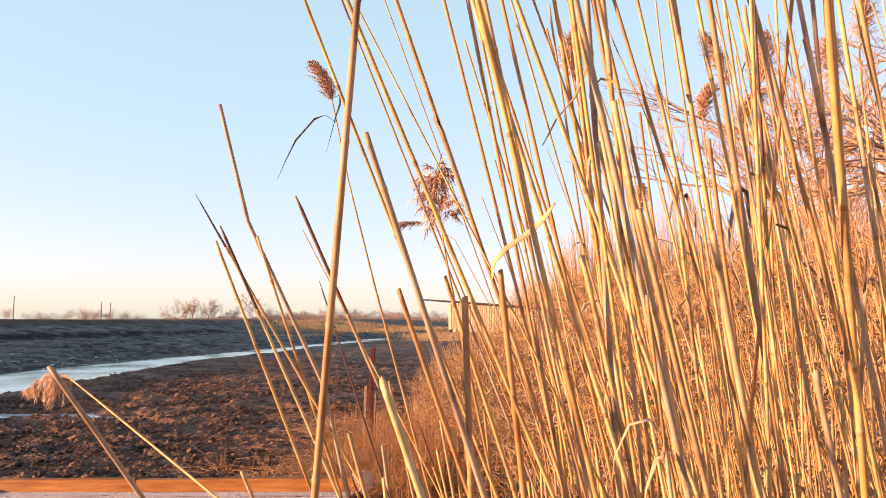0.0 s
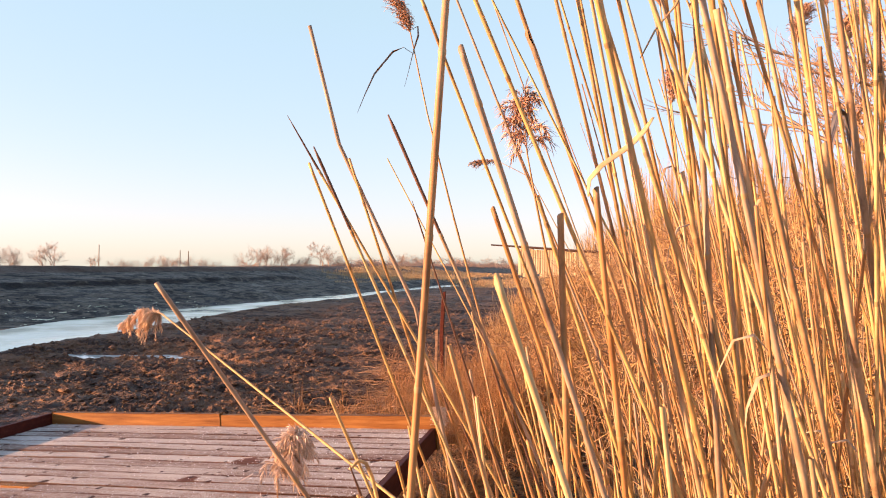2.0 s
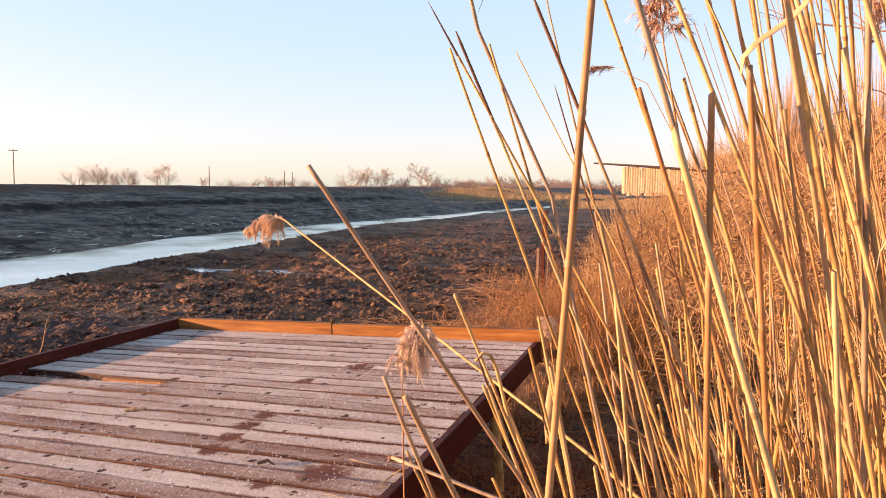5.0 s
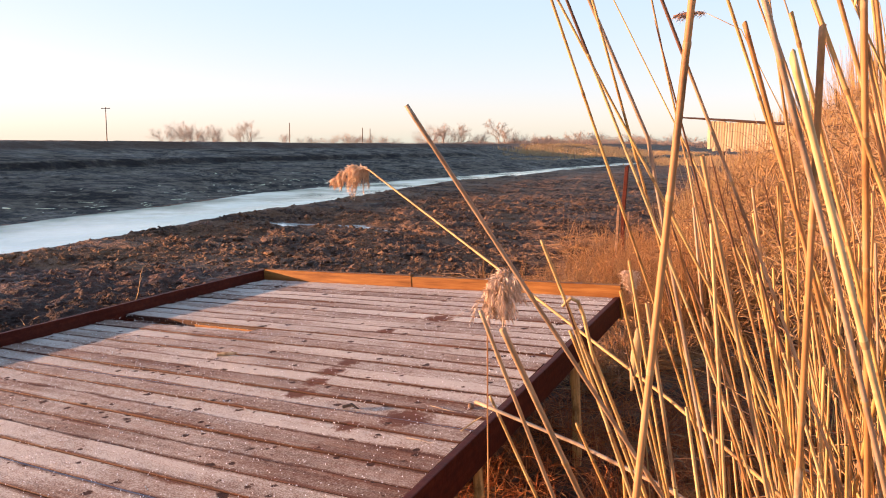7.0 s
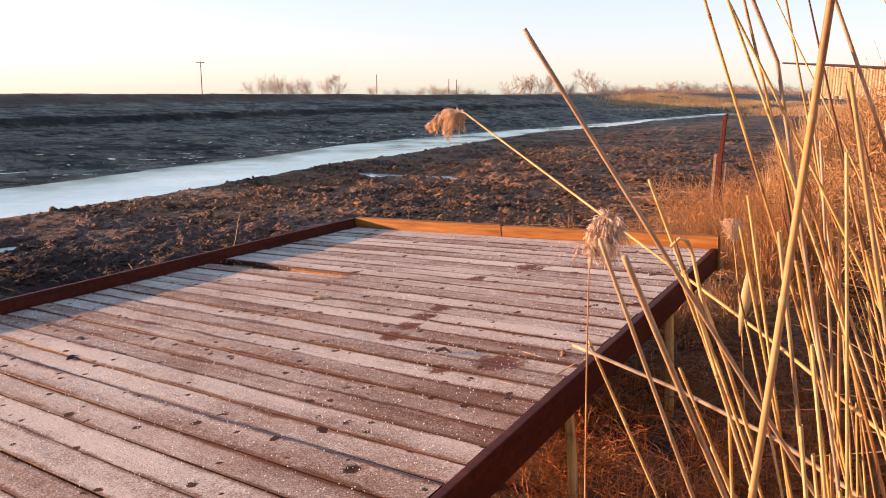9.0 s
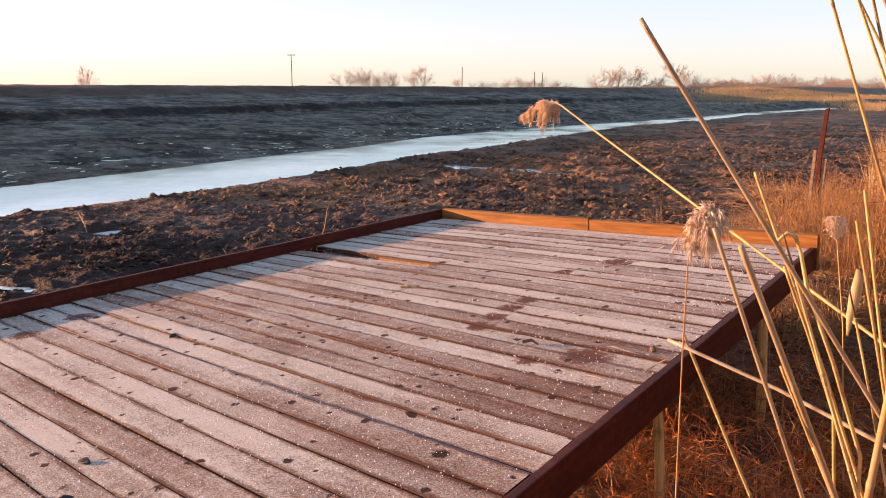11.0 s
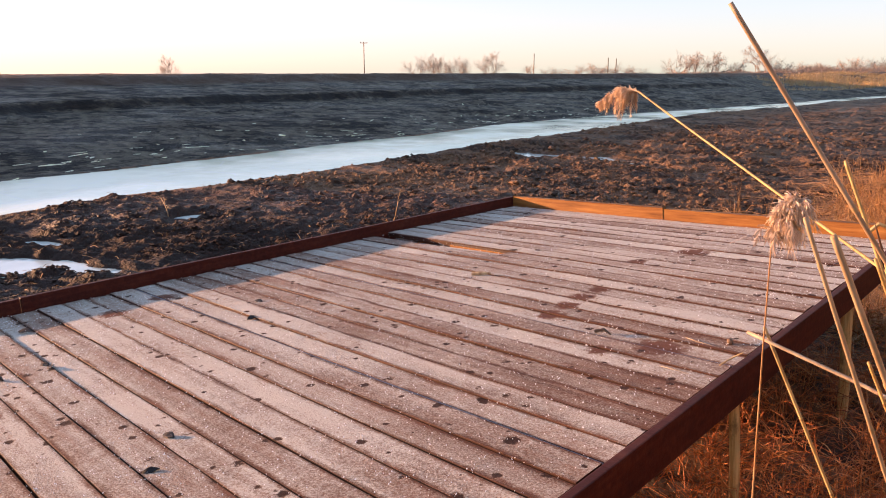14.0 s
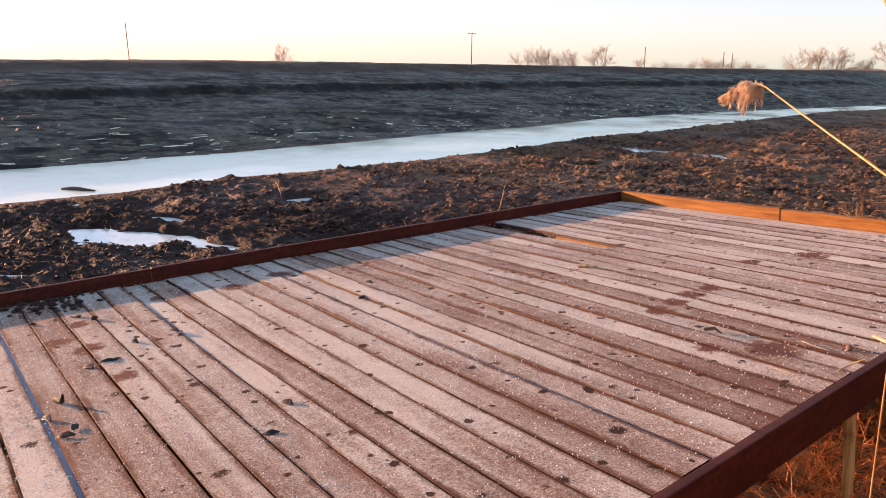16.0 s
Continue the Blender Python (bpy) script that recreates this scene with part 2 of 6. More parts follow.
def plank_material():
    n = Nodes("frosted_plank", 0.8, 0.12)
    v = n.shifted(n.coords(), (7.0, 3.0, 1.0))
    grain = n.noise(n.shifted(n.coords((0.9, 16, 14)), (9.0, 40.0, 3.0)), 2.2, 6, 0.65)
    wood = n.ramp(grain, (0.3, (0.055, 0.019, 0.011)), (0.5, (0.11, 0.042, 0.024)), (0.72, (0.19, 0.078, 0.044)))
    # rime: even over most boards, thinner on some, along the grain and towards the long edges
    fine = n.noise(v, 150, 3, 0.75)
    midn = n.noise(v, 30, 4, 0.7)
    bare = n.noise(v, 1.1, 5, 0.6)
    band = n.noise(n.shifted(n.coords((0.35, 11, 1)), (5.0, 23.0, 3.0)), 1.0, 4, 0.6)
    cover = n.math('ADD', n.math('MULTIPLY', n.math('SUBTRACT', n.random(), 0.5), 0.12), 0.72)
    thin = n.ramp(n.math('FRACT', n.math('MULTIPLY', n.random(), 7.31)), (0.14, 0.20), (0.24, 0.0), (0.8, -0.04), (0.92, 0.12))
    cover = n.math('SUBTRACT', cover, thin)
    cover = n.math('ADD', cover, n.math('MULTIPLY', n.math('SUBTRACT', bare, 0.5), 1.05))
    cover = n.math('ADD', cover, n.math('MULTIPLY', n.math('SUBTRACT', band, 0.5), 0.85))
    cover = n.math('ADD', cover, n.math('MULTIPLY', n.math('SUBTRACT', midn, 0.5), 0.55))
    cover = n.math('ADD', cover, n.math('MULTIPLY', n.math('SUBTRACT', fine, 0.5), 1.7))
    across = n.tree.nodes.new("ShaderNodeSeparateXYZ")
    n.tree.links.new(n.coords((1, 1, 1), "Generated"), across.inputs[0])
    rimward = n.math('ABSOLUTE', n.math('SUBTRACT', across.outputs["Y"], 0.5))
    wander = n.math('MULTIPLY', n.math('SUBTRACT', n.noise(n.shifted(n.coords((1.6, 5, 1)), (11.0, 7.0, 0.0)), 1.6, 4), 0.5), 0.60)
    worn = n.ramp(n.math('ADD', rimward, wander), (0.36, 0.0), (0.58, 0.75))
    cover = n.math('SUBTRACT', cover, worn)
    # walked bare where people step up
    walked = n.tree.nodes.new("ShaderNodeVectorMath")
    walked.operation = 'DISTANCE'
    n.tree.links.new(n.coords((1, 1, 0)), walked.inputs[0])
    walked.inputs[1].default_value = (0.15, 1.35, 0)
    cover = n.math('SUBTRACT', cover, n.ramp(n.math('ADD', n.math('DIVIDE', walked.outputs["Value"], 1.6), n.math('MULTIPLY', n.math('SUBTRACT', bare, 0.5), 0.6)), (0.2, 0.16), (1.0, 0.0)))
    frost = n.ramp(cover, (0.10, 0.03), (0.45, 0.40), (0.85, 0.92))

    # round thaw marks of many sizes
    def marks(scale, least, most, seed):
        tex = n.tree.nodes.new("ShaderNodeTexVoronoi")
        tex.inputs["Scale"].default_value = scale
        n.tree.links.new(n.shifted(n.coords((1, 1, 0.0)), (seed, seed * 0.7, 0.0)), tex.inputs["Vector"])
        sep = n.tree.nodes.new("ShaderNodeSeparateColor")
        n.tree.links.new(tex.outputs["Color"], sep.inputs[0])
        size = n.math('ADD', n.math('MULTIPLY', n.math('POWER', sep.outputs[0], 1.6), most - least), least)
        edge = n.math('ADD', tex.outputs["Distance"], n.math('MULTIPLY', n.math('SUBTRACT', n.noise(v, 60, 4), 0.5), 0.30))
        return n.ramp(n.math('SUBTRACT', n.math('ADD', edge, 0.5), size), (0.46, 1.0), (0.52, 0.0))
    spot = n.math('MAXIMUM', marks(6.8, 0.0, 0.21, 5.0), n.math('MULTIPLY', marks(14.0, -0.02, 0.25, 3.0), 0.95))
    frost = n.math('MULTIPLY', frost, n.math('SUBTRACT', 1.0, n.math('MULTIPLY', spot, 0.92)))
    # larger patches where the rime has gone
    bareness = 0.0
    for sx, sy, rad in STAINS:
        dist = n.tree.nodes.new("ShaderNodeVectorMath")
        dist.operation = 'DISTANCE'
        n.tree.links.new(n.coords((1, 1, 0)), dist.inputs[0])
        dist.inputs[1].default_value = (sx, sy, 0)
        patch = n.ramp(n.math('ADD', n.math('DIVIDE', dist.outputs["Value"], rad), n.math('MULTIPLY', midn, 0.9)), (0.75, 0.9), (1.65, 0.0))
        bareness = n.math('MAXIMUM', patch, bareness)
    frost = n.math('MULTIPLY', frost, n.math('SUBTRACT', 1.0, n.math('MULTIPLY', bareness, 0.96)))
    c = n.mix(frost, wood, n.ramp(frost, (0.25, (0.48, 0.385, 0.30)), (0.85, (0.585, 0.545, 0.475))))
    c = n.mix(n.math('MULTIPLY', bareness, 0.72), c, (0.125, 0.044, 0.026))
    c = n.mix(n.math('MULTIPLY', spot, 0.92), c, (0.030, 0.013, 0.009))
    # rippled saw marks across the boards, and the crystals' grain
    cross = n.tree.nodes.new("ShaderNodeTexWave")
    cross.bands_direction = 'X'
    cross.inputs["Scale"].default_value, cross.inputs["Distortion"].default_value, cross.inputs["Detail"].default_value = 24.0, 2.5, 3.0
    n.tree.links.new(n.shifted(n.coords(), (3.0, 0.0, 0.0)), cross.inputs["Vector"])
    h = n.math('ADD', n.math('MULTIPLY', fine, 0.75), n.math('MULTIPLY', grain, 0.35))
    h = n.math('ADD', h, n.math('MULTIPLY', n.math('MULTIPLY', cross.outputs["Fac"], bare), 0.16))
    h = n.math('SUBTRACT', h, n.math('MULTIPLY', spot, 0.4))
    n.bump(h, 1.0, 0.007)
    return n.done(c, n.ramp(frost, (0.0, 0.7), (1.0, 0.85)))


def pole_material():
    n = Nodes("peeled_pole", 0.65, 0.3)
    fibre = n.noise(n.shifted(n.coords((40, 40, 2.0)), (5.0, 5.0, 2.0)), 2.0, 5, 0.6)
    blot = n.noise(n.shifted(n.coords((8, 8, 5)), (3.0, 4.0, 2.0)), 2.0, 5, 0.7)
    c = n.ramp(fibre, (0.35, (0.40, 0.23, 0.08)), (0.5, (0.60, 0.39, 0.15)), (0.65, (0.70, 0.50, 0.23)))
    c = n.mix(n.ramp(blot, (0.52, 0.0), (0.68, 0.75)), c, (0.13, 0.07, 0.03))
    n.bump(fibre, 0.4, 0.004)
    return n.done(c)


def stain_material(name, dark, mid, light, frosty=0.0):
    n = Nodes(name, 0.6, 0.35)
    v = n.shifted(n.coords(), (4.0, 4.0, 1.0))
    grain = n.noise(n.shifted(n.coords((1.2, 1.2, 14)), (5.0, 5.0, 2.0)), 3.0, 5, 0.6)
    grain2 = n.noise(n.shifted(n.coords((1.0, 18, 18)), (5.0, 5.0, 2.0)), 2.0, 5, 0.6)
    c = n.ramp(n.math('MULTIPLY', n.math('ADD', grain, grain2), 0.5), (0.36, dark), (0.5, mid), (0.64, light))
    knots = n.ramp(n.cells(n.coords((1, 1, 1.6)), 2.1), (0.04, 1.0), (0.09, 0.0))
    c = n.mix(n.math('MULTIPLY', knots, 0.75), c, (0.10, 0.035, 0.015))
    if frosty:
        f = n.ramp(n.noise(v, 90, 4, 0.7), (0.58, 0.0), (0.75, 1.0))
        c = n.mix(n.math('MULTIPLY', f, frosty), c, (0.6, 0.55, 0.55))
    n.bump(n.noise(v, 60, 4), 0.3, 0.004)
    n.bsdf.inputs["Specular IOR Level"].default_value = 0.15
    return n.done(c)


def straw_material(name, stops, island=False, rough=0.55, fleck=0.5, stretch=(40, 40, 3), pale_to=(0.62, 0.52, 0.36), dark_to=(0.16, 0.085, 0.035)):
    """Dry stalks and leaves: a colour by piece, with streaks along it and grey or brown weathering."""
    n = Nodes(name, rough, 0.35)
    base = n.ramp(n.random(island), *stops)
    v = n.coords(stretch)
    if not island:
        v = n.shifted(v, (13.0, 17.0, 19.0))
    streak = n.noise(v, 1.0, 4, 0.6)
    c = n.mix(n.ramp(streak, (0.35, fleck), (0.6, 0.0)), base, dark_to)
    blot = n.noise(n.coords((9, 9, 5)) if island else n.shifted(n.coords((9, 9, 5)), (3.0, 5.0, 7.0)), 1.6, 5, 0.7)
    c = n.mix(n.ramp(blot, (0.54, 0.0), (0.68, min(1.0, fleck * 1.5))), c, (0.11, 0.058, 0.03))
    pale = n.noise(n.coords((3, 3, 3)), 2.0, 3)
    c = n.mix(n.ramp(pale, (0.55, 0.0), (0.75, 0.35)), c, pale_to)
    n.bump(streak, 0.25, 0.002)
    mat = n.done(c)
    return mat


M_MUD = mud_material("mud", (0.130, 0.066, 0.044), (0.055, 0.030, 0.021))
# lighter copy of the mud, its colour raised to lift the shaded far bank
M_MUD_LIFTED = mud_material("lifted_far_mud", (0.178, 0.152, 0.113), (0.112, 0.097, 0.073))
M_ICE = ice_material()
M_PUDDLE = ice_material("puddle_ice", (0.50, 0.55, 0.50), (0.72, 0.78, 0.71), (0.84, 0.88, 0.80))
M_PLANK = plank_material()
M_GAP_STRIP = stain_material("gap_shade_strip", (0.13, 0.13, 0.15), (0.19, 0.19, 0.22), (0.26, 0.26, 0.30), 0.3)
# board sides: no frost, and darkened so the gaps read as shade
M_PLANK_SIDE = stain_material("gap_shade_plank_side", (0.022, 0.009, 0.006), (0.040, 0.015, 0.009), (0.085, 0.032, 0.016))
# one rim stain twice: darkened for shaded boards, orange for the sunlit end
M_RIM = stain_material("shaded_rim_stain", (0.038, 0.0068, 0.0045), (0.060, 0.011, 0.0065), (0.088, 0.021, 0.0105), 0.03)
M_RIM_LIT = stain_material("sunlit_rim_stain", (0.12, 0.045, 0.012), (0.205, 0.088, 0.023), (0.28, 0.135, 0.038), 0.05)
M_POST = pole_material()
M_OLDWOOD = stain_material("old_wood", (0.12, 0.07, 0.045), (0.20, 0.13, 0.085), (0.28, 0.20, 0.14), 0.2)
GOLD = ((0.0, (0.48, 0.29, 0.095)), (0.25, (0.58, 0.41, 0.17)), (0.5, (0.62, 0.47, 0.24)), (0.7, (0.40, 0.20, 0.075)), (0.85, (0.52, 0.37, 0.21)), (1.0, (0.34, 0.28, 0.22)))
M_REED = straw_material("reed_stem", GOLD)
M_REED_MANY = straw_material("reed_stems", GOLD, island=True)
M_REED_DULL = straw_material("weathered_reed_stem", ((0.0, (0.30, 0.19, 0.10)), (0.5, (0.36, 0.25, 0.15)), (1.0, (0.24, 0.17, 0.12))), fleck=0.35)
M_THATCH = straw_material("screen_reed", ((0.0, (0.50, 0.39, 0.23)), (1.0, (0.60, 0.48, 0.31))), fleck=0.25)
M_NODE = straw_material("reed_node", ((0.0, (0.28, 0.17, 0.07)), (1.0, (0.46, 0.32, 0.16))))
M_SHEATH = straw_material("reed_sheath", ((0.0, (0.44, 0.33, 0.19)), (0.5, (0.56, 0.45, 0.29)), (1.0, (0.33, 0.25, 0.17))), fleck=0.75)
M_TIP = straw_material("reed_tip", ((0.0, (0.06, 0.035, 0.028)), (1.0, (0.13, 0.07, 0.045))), fleck=0.12, pale_to=(0.15, 0.09, 0.06))
M_DEAD = straw_material("dead_leaf", ((0.0, (0.010, 0.007, 0.006)), (1.0, (0.026, 0.016, 0.012))), fleck=0.0, pale_to=(0.04, 0.025, 0.018))
M_LEAF = straw_material("reed_leaf", ((0.0, (0.50, 0.37, 0.18)), (0.5, (0.60, 0.46, 0.24)), (1.0, (0.40, 0.26, 0.12))))
M_LEAF_GREY = straw_material("reed_leaf_grey", ((0.0, (0.10, 0.10, 0.11)), (1.0, (0.22, 0.20, 0.19))))
M_LITTER = straw_material("reed_litter", ((0.0, (0.46, 0.28, 0.11)), (0.4, (0.52, 0.34, 0.16)), (0.65, (0.22, 0.11, 0.045)), (1.0, (0.09, 0.045, 0.024))), island=True)
M_PLUME = straw_material("reed_plume", ((0.0, (0.44, 0.27, 0.18)), (1.0, (0.66, 0.46, 0.34))), island=True, rough=0.8, fleck=0.2)
M_PLUME_PALE = straw_material("pale_plume", ((0.0, (0.55, 0.40, 0.28)), (1.0, (0.72, 0.58, 0.45))), island=True, rough=0.8, fleck=0.15)
M_PLUME_WARM = straw_material("warm_plume", ((0.0, (0.60, 0.40, 0.23)), (1.0, (0.80, 0.62, 0.44))), island=True, rough=0.8, fleck=0.2)
M_GRASS = straw_material("dry_grass", ((0.0, (0.40, 0.19, 0.07)), (0.5, (0.50, 0.29, 0.12)), (1.0, (0.24, 0.10, 0.038))), island=True)
M_RUST = straw_material("rusty_grass", ((0.0, (0.14, 0.036, 0.012)), (0.35, (0.46, 0.13, 0.033)), (0.7, (0.60, 0.21, 0.055)), (1.0, (0.68, 0.35, 0.13))), island=True, pale_to=(0.68, 0.30, 0.10), dark_to=(0.24, 0.07, 0.022))
M_TWIG = straw_material("bare_twigs", ((0.0, (0.42, 0.28, 0.19)), (1.0, (0.56, 0.40, 0.28))), rough=0.8)
M_FARTREE = straw_material("far_twigs", ((0.0, (0.34, 0.26, 0.22)), (1.0, (0.44, 0.34, 0.28))), rough=0.9)
M_WILLOW = straw_material("willow_twigs", ((0.0, (0.44, 0.26, 0.09)), (1.0, (0.54, 0.35, 0.14))), rough=0.8)

# ---------------------------------------------------------------- ground: one sheet from the deck to the horizon
WATER_Z = -0.80
Y_ROWS = (-60, 0, 5, 9, 13, 16, 21, 25, 31, 37, 48, 60, 80)
NEAR_EDGE = (4.0, -10.05, -11.35, -12.2, -13.05, -13.8, -15.0, -15.9, -17.3, -17.8, -18.8, -19.6, -20.4)
FAR_EDGE = (1.5, -13.9, -14.9, -15.9, -17.0, -17.6, -19.2, -19.8, -20.3, -20.5, -21.0, -21.8, -22.8)
PUDDLES = ((-6.95, 1.78, 0.62, 0.22, 0.75), (-6.10, 2.30, 0.50, 0.19, 0.40), (-7.75, 2.28, 0.30, 0.14, 0.5), (-6.0, 0.45, 0.26, 0.14, 1.3), (-8.25, 4.2, 0.20, 0.27, 0.1), (-9.3, 1.55, 0.14, 0.10, 0.5),
           (-9.5, 13.4, 1.4, 0.42, 0.3), (-8.2, 13.2, 1.1, 0.30, -0.2))


def clods(x, y, cell, seed):
    """Broken lumps: a dome of random height in each cell."""
    u, v = x / cell, y / cell
    iu, iv = np.floor(u), np.floor(v)
    best = np.zeros_like(u)
    for du in (-1, 0, 1):
        for dv in (-1, 0, 1):
            cu, cv = iu + du, iv + dv
            px, py = cu + 0.15 + 0.7 * hash01(cu, cv, seed), cv + 0.15 + 0.7 * hash01(cu, cv, seed + 1)
            r = 0.35 + 0.45 * hash01(cu, cv, seed + 2)
            k = 1 - ((u - px) ** 2 + (v - py) ** 2) / (r * r)
            best = np.maximum(best, np.sqrt(np.maximum(0, k)) * (0.15 + 0.85 * hash01(cu, cv, seed + 3) ** 2))
    return best * cell


def ground_z(x, y):
    x, y = np.asarray(x, float), np.asarray(y, float)
    wob = 0.35 * fbm(x * 0.5 + 3, y * 0.5, 3, 5) + 0.12 * fbm(x * 2, y * 2, 3, 8)
    xn = np.interp(y, Y_ROWS, NEAR_EDGE) + wob
    xf = np.interp(y, Y_ROWS, FAR_EDGE) + wob * 0.7
    a = x - xn                                   # onto the near flat
    b = xf - x                                   # onto the far bank
    near = WATER_Z + 0.03 + 0.13 * smooth(0, 1.2, a) + 0.05 * smooth(2, 7, a)
    near = near - 0.10 * smooth(-0.6, 0.6, x) * (1 - smooth(1.0, 3.0, x)) + 0.35 * smooth(2.0, 7.0, x)
    far = WATER_Z + 0.02 + 0.81 * (0.35 * smooth(0, 3, b) + 0.65 * np.clip(b / 7.0, 0, 1) ** 1.2)
    far = far + 0.30 * smooth(7.0, 7.35, b + 0.55 * fbm(y * 0.22, x * 0.1, 4, 3)) + 0.34 * np.clip((b - 7.4) / 3.0, 0, 1)
    far = far + (0.26 + 0.08 * smooth(4, 16, y)) * smooth(10.4, 11.4, b + 0.5 * fbm(y * 0.12, x * 0.1, 3, 31))
    far = far - 0.55 * smooth(60, 140, b)
    # out of view upstream the bank is cut low so the sun gets past
    far = -0.55 + (far + 0.55) * (0.15 + 0.85 * smooth(-3.0, 3.2, y))
    z = np.where(a > 0, near, np.where(b > 0, far, WATER_Z - 0.14 * smooth(0, 0.8, np.minimum(-a, -b))))
    # ruts and clods on the near flat, slabs of slumped mud on the far bank
    flat = smooth(0.0, 0.8, a)
    s = x * 0.9 + y * 0.35
    t = y * 0.9 - x * 0.35
    wx, wy = x + 0.12 * fbm(x * 3, y * 3, 2, 43), y + 0.12 * fbm(x * 3 + 9, y * 3, 2, 44)
    broken = smooth(-0.10, 0.22, fbm(s * 0.5 + 2, t * 0.8, 3, 41))
    broken = np.maximum(broken, 0.9 * (1 - smooth(3.2, 5.0, np.hypot(x + 6.2, y - 1.2))))
    swell = 0.10 * fbm(s * 0.55, t * 1.0, 3, 11) + 0.10 * (0.22 - np.abs(fbm(s * 0.7 + 4, t * 1.5, 4, 12)))
    crumb = 0.035 * (np.abs(fbm(s * 4.6, t * 6.0, 3, 21)) - 0.14) + 0.02 * fbm(x * 15, y * 15, 2, 27)
    heap = 0.08 * clods(wx, wy, 0.42, 15) + 0.17 * clods(wx, wy, 0.22, 17) + 0.34 * clods(wx, wy, 0.12, 9) - 0.035
    swell = swell * (1 - 0.65 * smooth(5.5, 9.0, y))
    away = smooth(7.5, 11.0, y) * (1 - smooth(38, 52, y))
    swell = swell + away * (0.10 * (0.2 - np.abs(fbm(s * 0.9, t * 2.2, 3, 14))) + 0.08 * (0.2 - np.abs(fbm(s * 2.4, t * 5.0, 3, 16))) + 0.07 * (0.2 - np.abs(fbm(s * 7.0, t * 11.0, 2, 18))) + 0.07 * clods(wx, wy, 0.55, 23) * broken + 0.08 * clods(wx, wy, 0.30, 25) * broken + 0.13 * clods(wx, wy, 0.16, 26) - 0.02)
    rough = swell + crumb + broken * heap + (0.16 + 0.30 * broken) * clods(wx, wy, 0.07, 13)
    rut = 0.03 * np.sin((y - 0.22 * x) * 5.2 + 2.0 * fbm(x * 0.5, y * 0.5, 2, 51)) * smooth(7, 9, y) * (1 - smooth(22, 30, y))
    z = z + flat * (rough + rut) * (1 - 0.6 * smooth(0.0, 2.0, x)) * (1 - 0.8 * smooth(-3.7, -3.5, x) * (1 - smooth(5.0, 5.4, y)))
    # hidden mound added under the far half of the deck to block the sun
    z = z + 0.40 * smooth(-3.2, -2.6, x) * (1 - smooth(-1.3, -0.7, x)) * smooth(2.9, 3.6, y) * (1 - smooth(4.2, 4.8, y))
    bank = smooth(0.0, 0.8, b)
    along, out = y + 0.27 * x, b + 0.25 * fbm(x * 0.6, y * 0.3, 3, 63)
    z = z + bank * (0.05 * fbm(out * 0.9, along * 0.22, 4, 61) + 0.045 * np.abs(fbm(out * 2.2, along * 0.5, 4, 71)) + 0.02 * fbm(out * 6.0, along * 1.6, 3, 73)) * (1 - smooth(40, 80, b))
    slab = out * 1.1 + 1.8 * fbm(along * 0.20, out * 0.2, 3, 66)
    z = z + bank * 0.09 * ((slab % 1.0) ** 5 - 0.15) * (1 - smooth(5.5, 7.0, b)) * np.clip(2.4 * vnoise(out * 0.5, along * 0.22, 67) + 0.6, 0, 1.4)
    z = z + 0.06 * fbm(x * 0.12, y * 0.12, 3, 81) * smooth(20, 60, np.hypot(x, y))
    # far away the banks run out into level land
    level = smooth(48, 66, y) * smooth(0.4, 3.0, b) * (1 - smooth(5, 30, b)) * (1 - smooth(0.45, 0.53, -x / np.maximum(y, 1.0)))
    z = z * (1 - level) + (-0.35 + 0.12 * fbm(x * 0.05, y * 0.05, 2, 91)) * level
    # the plain beyond falls away a little, more towards the sun
    west = -x / np.maximum(y, 1.0)
    z = z - (0.005 * smooth(0.3, 0.8, west) + 0.007 * smooth(0.9, 3.0, west)) * np.maximum(0, np.hypot(x, y) - 45) * (b > 0)
    for px, py, rx, ry, ang in PUDDLES:
        c, d = math.cos(ang), math.sin(ang)
        u, v = ((x - px) * c + (y - py) * d) / rx, (-(x - px) * d + (y - py) * c) / ry
        r = np.hypot(u, v) + 0.55 * fbm(x * 2.1, y * 2.1, 3, 101)
        z = z + (-0.70 - z) * 0.97 * (1 - smooth(0.75, 1.6, r))
    return z


def axis(spans):
    out = []
    for a, b, step in spans:
        out.extend(np.arange(a, b, step))
    return np.array(sorted(set(np.round(out, 4))))


GX = np.concatenate([-np.geomspace(2600, 60, 30), axis([(-58, -34, 1.2), (-34, -16, 0.14), (-16, -12, 0.11), (-12, -3.2, 0.038), (-3.2, 0.6, 0.06), (0.6, 4, 0.14), (4, 20, 0.8)]), np.geomspace(20, 2600, 22)])
GY = np.concatenate([-np.geomspace(1500, 12, 16), axis([(-11, -2, 0.5), (-2, 9.5, 0.04), (9.5, 14, 0.055), (14, 20, 0.08), (20, 32, 0.16), (32, 40, 0.3), (40, 100, 1.2)]), np.geomspace(101, 3200, 30)])
XX, YY = np.meshgrid(GX, GY)
ZZ = ground_z(XX, YY)
nx, ny = len(GX), len(GY)
me = bpy.data.meshes.new("ground")
me.vertices.add(nx * ny)
me.vertices.foreach_set("co", np.stack([XX, YY, ZZ], -1).astype(np.float32).ravel())
idx = np.arange(nx * ny).reshape(ny, nx)
quads = np.stack([idx[:-1, :-1], idx[:-1, 1:], idx[1:, 1:], idx[1:, :-1]], -1).reshape(-1, 4)
me.loops.add(quads.size)
me.loops.foreach_set("vertex_index", quads.astype(np.int32).ravel())
me.polygons.add(len(quads))
me.polygons.foreach_set("loop_start", np.arange(0, quads.size, 4, dtype=np.int32))
